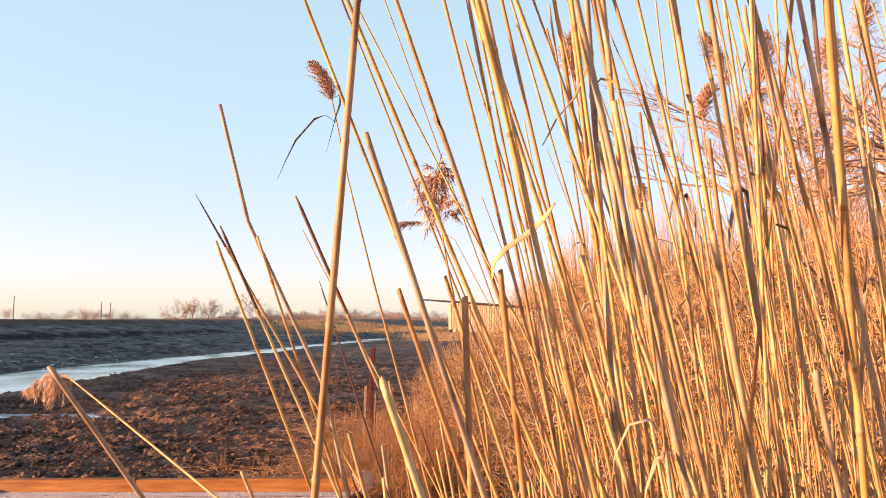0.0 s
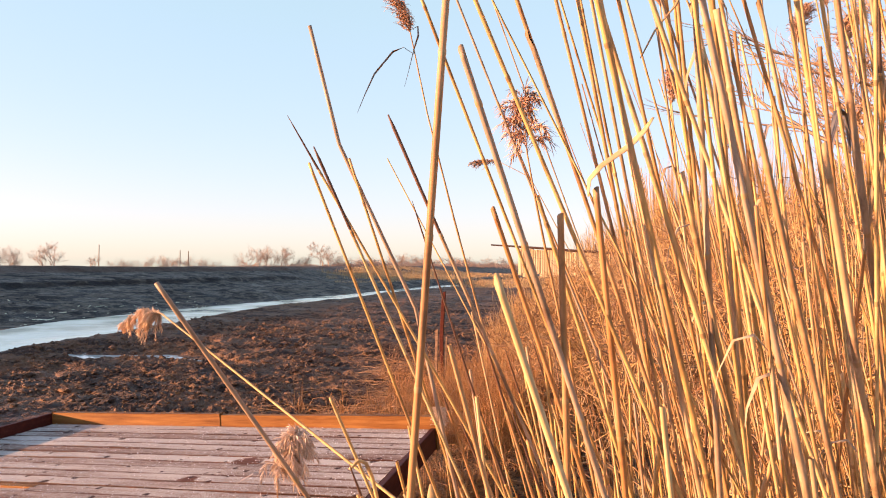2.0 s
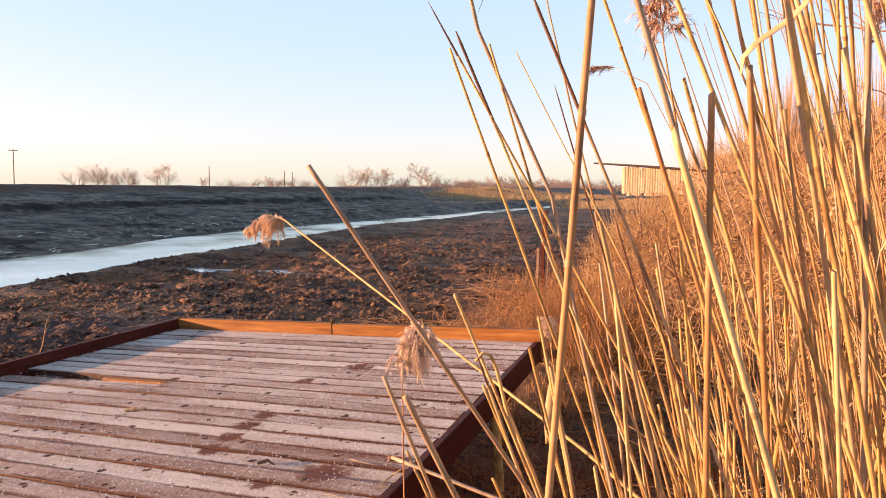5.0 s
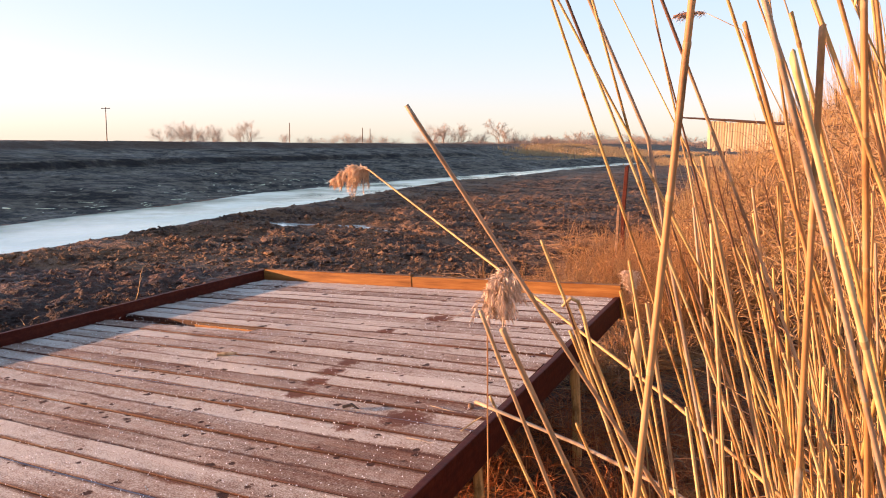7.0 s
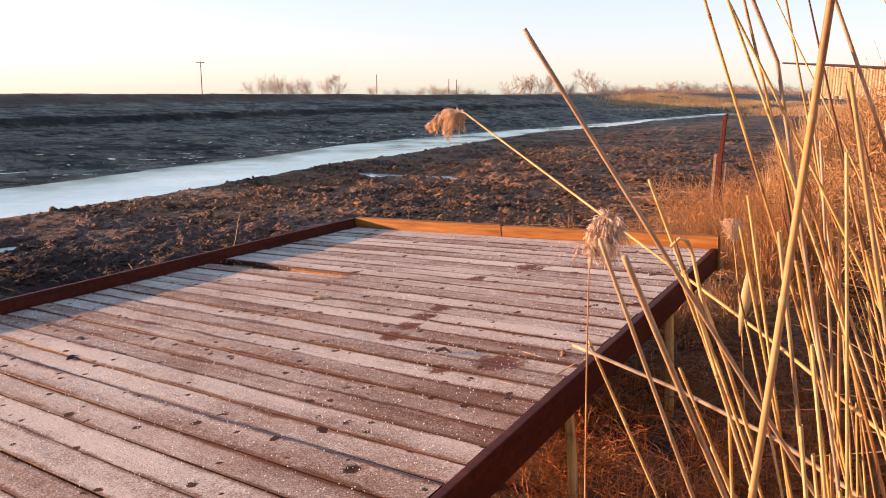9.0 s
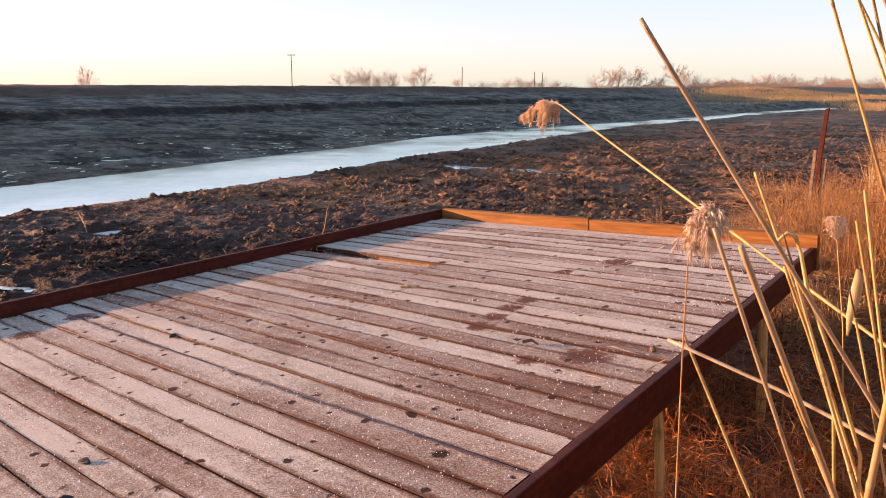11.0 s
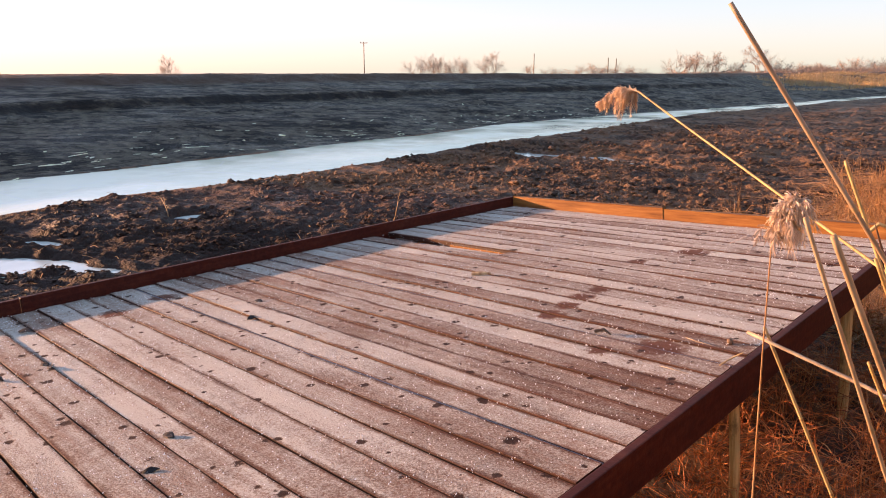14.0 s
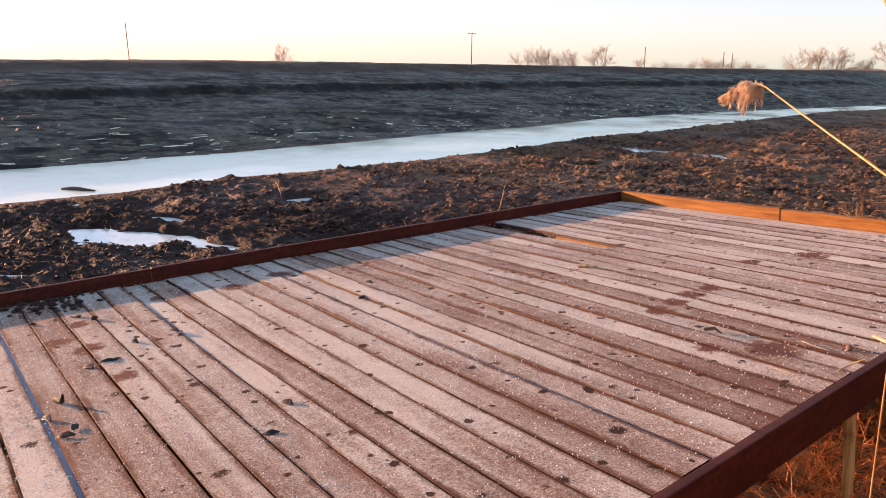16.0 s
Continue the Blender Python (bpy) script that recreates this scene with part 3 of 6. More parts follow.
me.polygons.foreach_set("use_smooth", np.ones(len(quads), bool))
me.update(calc_edges=True)
me.materials.append(M_MUD)
# the far bank takes the copy with brightness added in its colour
me.materials.append(M_MUD_LIFTED)
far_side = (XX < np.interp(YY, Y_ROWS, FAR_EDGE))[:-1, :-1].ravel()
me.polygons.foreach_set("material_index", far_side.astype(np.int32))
tagged(new("ground", me), "dark brown rutted frozen mud of a drained river bed and its bank", "ground", kind="structure")


def sheet(name, ring, z, material):
    bm = bmesh.new()
    top = [bm.verts.new((x, y, z)) for x, y in ring]
    bm.faces.new(top)
    ret = bmesh.ops.extrude_face_region(bm, geom=bm.faces[:])
    bmesh.ops.translate(bm, verts=[v for v in ret["geom"] if isinstance(v, bmesh.types.BMVert)], vec=(0, 0, -0.05))
    bmesh.ops.recalc_face_normals(bm, faces=bm.faces)
    me = bpy.data.meshes.new(name)
    bm.to_mesh(me)
    bm.free()
    me.materials.append(material)
    return new(name, me)


ring = [(float(np.interp(y, Y_ROWS, NEAR_EDGE)) + 0.8, y) for y in np.linspace(-40, 78, 60)]
ring += [(float(np.interp(y, Y_ROWS, FAR_EDGE)) - 0.8, y) for y in np.linspace(78, -40, 60)]
tagged(sheet("water", ring, WATER_Z, M_ICE), "narrow river channel covered with pale frozen ice", "water", kind="structure")
for i, (px, py, rx, ry, ang) in enumerate(PUDDLES):
    ring = []
    for k in range(20):
        a = 2 * math.pi * k / 20
        u, v = 1.7 * rx * math.cos(a), 1.9 * ry * math.sin(a)
        ring.append((px + u * math.cos(ang) - v * math.sin(ang), py + u * math.sin(ang) + v * math.cos(ang)))
    tagged(sheet("puddle", ring, -0.662 - 0.004 * i, M_PUDDLE), "small pale frozen puddle lying in the dark mud", "puddle", "frozen puddles")

# slivers of ice left on the shaded bank
verts, faces = [], []
for k in range(180):
    y = RNG.uniform(1, 34)
    b = abs(RNG.normal(0, 1.3)) + 0.05
    x = float(np.interp(y, Y_ROWS, FAR_EDGE)) - b
    z = float(ground_z(x, y))
    L, wd, ang = RNG.uniform(0.03, 0.09) * RNG.choice((1, 1, 1.6, 2.4, 4.5)), RNG.uniform(0.006, 0.017), RNG.normal(1.8, 0.16)
    o = len(verts)
    for i in range(8):
        t = 2 * math.pi * i / 8
        u, v = L * math.cos(t) * RNG.uniform(0.7, 1.1), wd * math.sin(t) * RNG.uniform(0.6, 1.2)
        qx, qy = x + u * math.cos(ang) - v * math.sin(ang), y + u * math.sin(ang) + v * math.cos(ang)
        verts.append((qx, qy, max(WATER_Z, float(ground_z(qx, qy))) + 0.008))
    for i in range(8):
        p = verts[o + i]
        verts.append((p[0], p[1], p[2] - 0.05))
    faces.append(tuple(range(o, o + 8)))
    faces.extend((o + i, o + 8 + i, o + 8 + (i + 1) % 8, o + (i + 1) % 8) for i in range(8))
tagged(new("ice_slivers", mesh_of("ice_slivers", verts, faces, [M_ICE])), "thin white slivers of ice on the shaded mud bank", "ice", kind="stuff")


def lumps_mesh(name, spots, material):
    """Many small broken clods in one mesh."""
    verts, faces = [], []
    base = [(1, 0, 0), (-1, 0, 0), (0, 1, 0), (0, -1, 0), (0, 0, 1), (0, 0, -1), (0.6, 0.6, 0.55), (-0.6, 0.6, 0.55), (-0.6, -0.6, 0.55), (0.6, -0.6, 0.55)]
    tri = [(4, 6, 7), (4, 7, 8), (4, 8, 9), (4, 9, 6), (0, 2, 6), (2, 1, 7), (1, 3, 8), (3, 0, 9), (6, 2, 7), (7, 1, 8), (8, 3, 9), (9, 0, 6)]
    for x, y, z, r in spots:
        o = len(verts)
        a = RNG.uniform(0, 6.28)
        sx, sy, sz = RNG.uniform(0.7, 1.5), RNG.uniform(0.6, 1.2), RNG.uniform(0.5, 1.0)
        for p in base:
            k = r * RNG.uniform(0.7, 1.25)
            u, v = p[0] * k * sx, p[1] * k * sy
            verts.append((x + u * math.cos(a) - v * math.sin(a), y + u * math.sin(a) + v * math.cos(a), z + p[2] * k * sz))
        faces.extend(tuple(o + i for i in f) for f in tri)
    return new(name, mesh_of(name, verts, faces, [material]))


cy = RNG.uniform(0.3, 1, 40000) ** 1.3 * 17 - 0.5
cx = RNG.uniform(-11.8, 0.4, 40000)
keep = ~((cx > -3.6) & (cx < -0.1) & (cy < 5.1)) & (fbm(cx * 0.7, cy * 0.7, 3, 11) > -0.12) & (cx > np.interp(cy, Y_ROWS, NEAR_EDGE) - 0.1)
cx, cy = cx[keep][:20000], cy[keep][:20000]
cr = RNG.gamma(1.5, 0.011, len(cx)) + 0.005
fy = RNG.uniform(5.3, 24, 30000)
fx = RNG.uniform(-15, 0.2, 30000)
keep = (fx > np.interp(fy, Y_ROWS, NEAR_EDGE)) & (fbm(fx * 0.5, fy * 0.5, 3, 33) > -0.10) & (fx < 0.2 - 0.2 * (fy - 5))
fx, fy = fx[keep][:6000], fy[keep][:6000]
px, py = RNG.uniform(-8.6, -3.65, 9000), RNG.uniform(-0.4, 4.6, 9000)
keep = fbm(px * 1.6, py * 1.6, 3, 35) > -0.05
px, py = px[keep], py[keep]
fx, fy = np.concatenate([fx, px]), np.concatenate([fy, py])
cx, cy, cr = np.concatenate([cx, fx]), np.concatenate([cy, fy]), np.concatenate([cr, (RNG.gamma(1.6, 0.010, len(fx)) + 0.008 + 0.0007 * fy) * np.where(np.arange(len(fx)) < len(fx) - len(px), 1.0, 0.6)])
cz = ground_z(cx, cy)
spots = [p for p in zip(cx, cy, cz + 0.004, cr) if p[2] > -0.655]
tagged(lumps_mesh("mud_clods", spots, M_MUD), "broken frozen clods of brown mud strewn over the flat", "clods", kind="stuff")

# ---------------------------------------------------------------- the wooden deck, leaning a little towards the river
DECK = Matrix(((0.99844, 0.0, -0.05588), (-0.00188, 0.99943, -0.03359), (0.05585, 0.03365, 0.99787))).to_4x4()
PIVOT = Vector((-1.9, 3.0, 0.0))
deck = new("wooden_deck")
deck.matrix_world = Matrix.Translation(PIVOT) @ DECK @ Matrix.Translation(-PIVOT)
tagged(deck, "low wooden viewing deck of red-brown boards white with frost", "deck")


def right_edge(y):
    """The inner side of the deck's reed-side rim."""
    return -0.045 - 0.098 * max(0.0, y - 1.3)


LEFT_X, FAR_Y, NEAR_Y = -3.49, 4.965, -1.55
# boards: a wider pitch on the near part
NEAR_JOINTS = (-0.004, 0.130, 0.270, 0.410, 0.547, 0.668, 0.802, 0.920, 1.055, 1.190, 1.318, 1.452)
rows = [-0.004 - 0.138 * k for k in range(11, 0, -1)] + list(NEAR_JOINTS) + [1.597 + 0.1295 * k for k in range(27)]
WIDE = (0.130, 1.597, 2.5035)            # joints that gape, with an added strip for their blue-grey shade


def board(name, x0, x1, y0, y1, z0, z1, seed, warp=0.006, bevel=0.002):
    return box_bm(x0, x1, y0, y1, z0, z1, bevel, 14, warp, seed)


def plank(bm, label=""):
    for v in bm.verts:
        if v.co.x > right_edge(v.co.y) - 0.03:
            v.co.x = right_edge(v.co.y) - 0.004 - 0.003 * abs(noise.noise(v.co * 30))
    bm.normal_update()
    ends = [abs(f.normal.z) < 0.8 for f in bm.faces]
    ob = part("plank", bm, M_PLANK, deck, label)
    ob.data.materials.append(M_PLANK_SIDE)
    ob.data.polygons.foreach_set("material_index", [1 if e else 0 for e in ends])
    return ob


for i in range(len(rows) - 1):
    y0, y1 = rows[i], rows[i + 1]
    gap = 0.003 + 0.006 * random.random()
    lift = random.uniform(-0.003, 0.003)
    x1 = right_edge((y0 + y1) / 2) - 0.004
    if min(abs(y0 - w) for w in WIDE) < 0.01:
        y0 += 0.007
        lift = -0.003
    if min(abs(y1 - w) for w in WIDE) < 0.01:
        y1 -= 0.005
        lift = 0.002
    if y0 < 3.50 < y1:
        # the broken board: its river end has split off along the grain and dropped
        plank(board("plank", -2.22, x1, y0 + gap, y1, -0.032 + lift, lift, i))
        bm = board("plank", LEFT_X + 0.006, -2.226, y0 + gap, y1, -0.032, 0, i)
        for v in bm.verts:
            k = (v.co.x - LEFT_X) / (-2.226 - LEFT_X)
            if v.co.y > (y0 + y1) / 2:
                v.co.y -= 0.085 * math.sin(min(1.0, 1.25 * (1 - k) + 0.12) * math.pi / 2)
            v.co.z -= 0.012
        plank(bm, "split board end")
        # splinter takes the orange lit stain, its sunlight put into the colour
        part("splinter", board("splinter", -2.72, -2.20, y1 - 0.062, y1 - 0.014, -0.030, 0.004, 99), M_RIM_LIT, deck, "fallen splinter coloured a sunlit orange")
        continue
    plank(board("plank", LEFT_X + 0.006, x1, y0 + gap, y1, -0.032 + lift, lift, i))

for w in WIDE:
    # added filler coloured as the skylit shade inside the joint
    part("batten", box_bm(LEFT_X + 0.01, right_edge(w) - 0.01, w - 0.008, w + 0.016, -0.034, -0.005, 0.002), M_GAP_STRIP, deck, "added blue-grey strip for the shade in a wide joint")
RIM_TOP = 0.081


def rim(name, a, b, thick, z0, z1, material, label, seed):
    """A board on edge from a to b, its inner face on that line."""
    a, b = Vector((*a, 0)), Vector((*b, 0))
    L = (b - a).length
    bm = box_bm(0, L, 0, thick, z0, z1, 0.005, 16, 0.006, seed)
    ang = math.atan2(b.y - a.y, b.x - a.x)
    bm.transform(Matrix.Translation(a) @ Matrix.Rotation(ang, 4, 'Z'))
    return part(name, bm, material, deck, label)


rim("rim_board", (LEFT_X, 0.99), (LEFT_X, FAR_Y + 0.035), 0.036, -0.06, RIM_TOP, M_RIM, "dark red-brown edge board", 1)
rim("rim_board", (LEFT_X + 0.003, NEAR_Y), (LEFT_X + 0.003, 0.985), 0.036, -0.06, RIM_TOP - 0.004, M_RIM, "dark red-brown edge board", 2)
rim("rim_board", (-1.9965, FAR_Y), (LEFT_X + 0.002, FAR_Y), -0.036, -0.14, RIM_TOP + 0.004, M_RIM_LIT, "sunlit orange-brown edge board", 3)
rim("rim_board", (right_edge(FAR_Y) + 0.04, FAR_Y + 0.003), (-1.996, FAR_Y + 0.001), -0.036, -0.14, RIM_TOP, M_RIM_LIT, "sunlit orange-brown edge board", 4)
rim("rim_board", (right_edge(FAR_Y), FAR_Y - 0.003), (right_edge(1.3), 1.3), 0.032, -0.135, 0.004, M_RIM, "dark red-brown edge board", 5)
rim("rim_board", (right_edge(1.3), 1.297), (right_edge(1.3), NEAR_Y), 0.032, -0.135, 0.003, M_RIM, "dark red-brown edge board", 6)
for x in (-3.2, -2.45, -1.7, -0.95, -0.5):
    part("joist", box_bm(x, x + 0.05, NEAR_Y + 0.02, FAR_Y - 0.02, -0.078, -0.036, 0.003), M_OLDWOOD, deck)


def post(x, y, r, z0, z1, lean, seed):
    bm = bmesh.new()
    bmesh.ops.create_cone(bm, cap_ends=True, segments=12, radius1=r * 1.05, radius2=r, depth=z1 - z0)
    for k in range(1, 6):
        z = -(z1 - z0) / 2 + (z1 - z0) * k / 6
        bmesh.ops.bisect_plane(bm, geom=bm.verts[:] + bm.edges[:] + bm.faces[:], plane_co=(0, 0, z), plane_no=(0, 0, 1))
    for v in bm.verts:
        n = noise.noise((v.co.x * 9, v.co.y * 9, v.co.z * 4 + seed * 7))
        v.co.x *= 1 + 0.12 * n
        v.co.y *= 1 + 0.12 * n
        v.co.x += lean * v.co.z + 0.008 * math.sin(v.co.z * 7 + seed)
        v.co += Vector((x, y, (z0 + z1) / 2))
    bmesh.ops.recalc_face_normals(bm, faces=bm.faces)
    return part("post", bm, M_POST, deck, "peeled round pole")


post(-0.190, 2.557, 0.0195, -0.98, -0.10, 0.02, 1)
post(-0.315, 3.95, 0.026, -0.98, -0.10, 0.04, 2)
post(-0.08, 0.2, 0.03, -0.98, -0.10, 0.0, 3)
post(-3.40, 1.2, 0.035, -0.80, -0.15, 0.0, 4)
post(-3.40, 4.6, 0.035, -0.80, -0.15, 0.0, 5)

# ---------------------------------------------------------------- reeds
def ring_frame(d):
    d = Vector(d).normalized()
    u = d.cross(Vector((0.3, 1, 0.1))).normalized()
    return u, d.cross(u)


def tube(verts, faces, pts, radii, sides=6, cap=True):
    """Adds a tube along pts to the lists; returns the number of its faces."""
    o, n0 = len(verts), len(faces)
    for i, p in enumerate(pts):
        a, b = pts[max(i - 1, 0)], pts[min(i + 1, len(pts) - 1)]
        u, v = ring_frame(Vector(b) - Vector(a))
        for k in range(sides):
            t = 2 * math.pi * k / sides
            q = Vector(p) + radii[i] * (math.cos(t) * u + math.sin(t) * v)
            verts.append((q.x, q.y, q.z))
    for i in range(len(pts) - 1):
        for k in range(sides):
            a, b = o + i * sides + k, o + i * sides + (k + 1) % sides
            faces.append((a, b, b + sides, a + sides))
    if cap:
        faces.append(tuple(o + (len(pts) - 1) * sides + k for k in range(sides)))
    return len(faces) - n0


def ribbon(verts, faces, pts, widths, side, fold=0.25):
    """A leaf blade with a folded midrib along pts."""
    o = len(verts)
    side = Vector(side).normalized()
    for i, (p, w) in enumerate(zip(pts, widths)):
        a, b = Vector(pts[max(i - 1, 0)]), Vector(pts[min(i + 1, len(pts) - 1)])
        d = (b - a).normalized()
        s = (side - d * side.dot(d)).normalized()
        nrm = s.cross(d)
        p = Vector(p)
        for q in (p - s * w, p + nrm * w * fold, p + s * w):
            verts.append((q.x, q.y, q.z))
    for i in range(len(pts) - 1):
        for k in (0, 1):
            a = o + i * 3 + k
            faces.append((a, a + 1, a + 4, a + 3))


REED_RNG = random.Random(21)


def reed_mesh(top, low, r, kind, ground=-0.74):
    """One stalk: straight through top and low, then down to the ground, with joints and a cut, broken or pointed end."""
    rr = REED_RNG
    top, low = Vector(top), Vector(low)
    d = (top - low) / (top.z - low.z)
    h = top.z - ground
    bend = Vector((rr.uniform(-0.02, 0.02), rr.uniform(-0.02, 0.02), 0))
    verts, faces, slots = [], [], []

    def at(z):
        k = (z - low.z)
        p = low + d * k
        below = max(0.0, low.z - z)
        p = p - Vector((d.x, d.y, 0)) * (-0.12 * below * below)
        return p + bend * math.sin(math.pi * (z - ground) / h) * 0.6

    z = ground
    nodes = []
    zs, rad, joint = [], [], []
    step = rr.uniform(0.16, 0.24)
    z_next = ground + rr.uniform(0.02, 0.2)
    while z < top.z - 0.012:
        taper = 1.0 - 0.16 * (z - ground) / h
        if kind == "thin":
            taper *= 1.0 - 0.55 * max(0.0, (z - (top.z - 0.35)) / 0.35)
        zs += [z, ]
        rad += [r * taper * 1.03]
        joint += [0]
        if z_next < top.z - 0.03:
            for dz, f, j in ((-0.0045, 1.0, 1), (-0.002, 1.15, 1), (0.0015, 1.15, 1), (0.004, 0.98, 0)):
                zs.append(z_next + dz)
                rad.append(r * taper * f)
                joint.append(j)
            nodes.append(z_next)
        z = z_next + 0.05
        z_next += step * rr.uniform(0.8, 1.2)
        if z_next >= top.z - 0.03:
            z_next = top.z + 9
            if zs[-1] < top.z - 0.02:
                zs.append(top.z - 0.015)
                rad.append(r * taper * (0.5 if kind == "thin" else 0.97))
                joint.append(0)
            break
    zs.append(top.z)
    rad.append(r * (0.12 if kind == "thin" else 0.35 if kind == "dark" else 0.86))
    joint.append(0)
    order = sorted(range(len(zs)), key=lambda i: zs[i])
    pts = [at(zs[i]) for i in order]
    rad = [rad[i] for i in order]
    jnt = [joint[i] for i in order]
    sides = 8
    tube(verts, faces, pts, rad, sides)
    for i in range(len(pts) - 1):
        tip = kind in ("dark", "thin") and pts[i + 1].z > top.z - (0.07 if kind == "dark" else 0.03)
        slots += [2 if tip else 1 if jnt[i] and jnt[i + 1] else 0] * sides
    slots.append(1)
    if kind in ("cut", "broken"):
        # a slanting cut: pull one side of the end ring down
        o = (len(pts) - 1) * sides
        for k in range(sides):
            x, y, zz = verts[o + k]
            drop = (1.6 if kind == "cut" else 4.0) * r * (0.5 + 0.5 * math.cos(2 * math.pi * k / sides + 0.7))
            verts[o + k] = (x - d.x * drop, y - d.y * drop, zz - drop)
    stem = mesh_of("stem", verts, faces, [M_REED_DULL if kind == "grey" else M_REED, M_NODE, M_TIP], True, slots)
    # dry leaf sheaths still wrapped round some joints
    wraps = []
    high = [z for z in nodes if z > 0.2 and z < top.z - 0.2]
    for z in rr.sample(high, min(len(high), rr.choice((0, 1, 1, 2)))) if low.x > 1.0 else ():
        V, F = [], []
        L = rr.uniform(0.08, 0.17)
        ps = [at(z + L * k / 5) for k in range(6)]
        tube(V, F, ps, [r * f for f in (1.08, 1.12, 1.12, 1.10, 1.10, 1.12)], 7, False)
        for k in range(7):
            a, b, c = V[-7 + k]
            V[-7 + k] = (a, b, c + rr.uniform(-0.012, 0.004))
        if rr.random() < 0.45 and low.x > 1.15:
            p = ps[-1]
            side = Vector((rr.choice((-1, 1)) * rr.uniform(0.4, 1), rr.uniform(-0.6, 0.6), 0)).normalized()
            n = rr.uniform(0.03, 0.08)
            pts = [p, p + side * n * 0.25 + Vector((0, 0, n * 0.3)), p + side * n * 0.6 + Vector((0, 0, n * 0.2)), p + side * n * 0.85 - Vector((0, 0, n * 0.35)), p + side * n * 0.9 - Vector((0, 0, n * 0.8))]
            ribbon(V, F, pts, [0.0015, 0.0025, 0.003, 0.002, 0.0005], (side.y + 0.2, -side.x, 0.5))
        wraps.append(mesh_of("sheath", V, F, [M_SHEATH], True))
    return stem, wraps


def reed(top, low, r, kind="cut", label=""):
    stem, wraps = reed_mesh(top, low, r, kind)
    ob = new("reed")
    child("stem", stem, ob)
    for me in wraps:
        child("sheath", me, ob, "dry papery leaf sheath")
    words = {"cut": "golden dry reed stalk, its top cut off short", "thin": "slim golden reed stalk running out into a point",
             "dark": "golden reed stalk with a dark withered tip", "broken": "thick reed stalk with a frayed broken top",
             "open": "tall golden dry reed stalk with brown joints", "grey": "weathered greyish tall dry reed stalk"}[kind]
    return tagged(ob, label or words, "reed", "reed stalks beside the deck")


reed((0.751, 0.907, 1.352), (0.859, 1.055, 0.959), 0.0022, 'cut')
reed((0.770, 0.882, 1.367), (0.887, 1.019, 1.007), 0.0022, 'dark')
reed((0.720, 0.908, 1.412), (0.883, 1.035, 1.076), 0.0023, 'thin')
BENT = [(0.852, 1.023, 1.169), (0.769, 0.956, 1.381), (0.748, 0.911, 1.523)]
reed((0.793, 0.934, 1.359), (0.835, 1.012, 1.154), 0.0020, 'open')
reed((0.866, 0.879, 1.400), (0.954, 0.971, 1.158), 0.0025, 'dark')
reed((0.884, 0.914, 1.303), (0.933, 1.002, 1.071), 0.0019, 'thin')
reed((0.985, 0.900, 1.294), (1.036, 0.971, 1.107), 0.0034, 'cut')
reed((1.076, 0.534, 1.222), (1.134, 0.604, 0.998), 0.0031, 'broken')
reed((0.970, 0.815, 1.456), (1.052, 0.916, 1.162), 0.0042, 'cut')
reed((1.022, 0.980, 1.313), (1.069, 1.049, 1.130), 0.0031, 'cut')
reed((0.859, 0.817, 1.805), (1.114, 0.985, 1.161), 0.0031, 'open')
reed((0.894, 0.877, 1.879), (1.116, 1.066, 1.158), 0.0033, 'open')
reed((0.954, 0.972, 1.917), (1.120, 1.175, 1.154), 0.0029, 'open')
reed((1.063, 0.898, 1.286), (1.066, 0.938, 1.085), 0.0046, 'cut')
reed((1.097, 0.935, 1.318), (1.111, 0.990, 1.135), 0.0047, 'cut')
reed((1.044, 0.816, 1.786), (1.183, 0.977, 1.162), 0.0040, 'open')
reed((1.051, 0.857, 1.793), (1.172, 1.020, 1.161), 0.0038, 'open')
reed((1.020, 0.852, 1.791), (1.205, 1.014, 1.162), 0.0035, 'open')
reed((1.014, 0.931, 1.865), (1.137, 1.114, 1.157), 0.0030, 'open')
reed((1.023, 0.990, 1.881), (1.155, 1.180, 1.155), 0.0029, 'open')
reed((1.060, 0.903, 1.818), (1.207, 1.067, 1.160), 0.0028, 'open')
reed((1.190, 0.962, 1.336), (1.224, 1.028, 1.162), 0.0038, 'cut')
reed((1.155, 0.972, 1.859), (1.226, 1.153, 1.157), 0.0030, 'open')
reed((1.189, 0.868, 1.811), (1.230, 1.030, 1.162), 0.0042, 'open')
reed((1.139, 0.805, 1.830), (1.286, 0.972, 1.165), 0.0043, 'open')
reed((1.146, 0.930, 1.818), (1.271, 1.095, 1.160), 0.0030, 'open')
reed((1.160, 0.981, 1.891), (1.315, 1.156, 1.159), 0.0030, 'open')
reed((1.223, 0.937, 1.456), (1.256, 1.044, 1.083), 0.0029, 'grey')
reed((0.977, 1.083, 1.995), (1.110, 1.282, 1.245), 0.0026, 'open')
reed((1.136, 1.166, 2.118), (1.207, 1.383, 1.275), 0.0027, 'open')
reed((0.833, 1.132, 1.076), (0.874, 1.258, 0.743), 0.0030, 'thin')
reed((0.881, 1.043, 1.063), (0.947, 1.146, 0.791), 0.0030, 'thin')
reed((0.857, 1.192, 1.010), (0.945, 1.294, 0.741), 0.0031, 'thin')
reed((0.932, 1.010, 1.070), (1.006, 1.106, 0.812), 0.0031, 'thin')
reed((0.916, 1.114, 1.145), (1.004, 1.260, 0.761), 0.0031, 'thin')
reed((0.823, 1.231, 0.966), (0.873, 1.324, 0.721), 0.0032, 'thin')
reed((0.992, 0.979, 1.049), (1.053, 1.060, 0.835), 0.0030, 'thin')
reed((0.906, 1.323, 1.089), (0.970, 1.424, 0.825), 0.0027, 'thin')
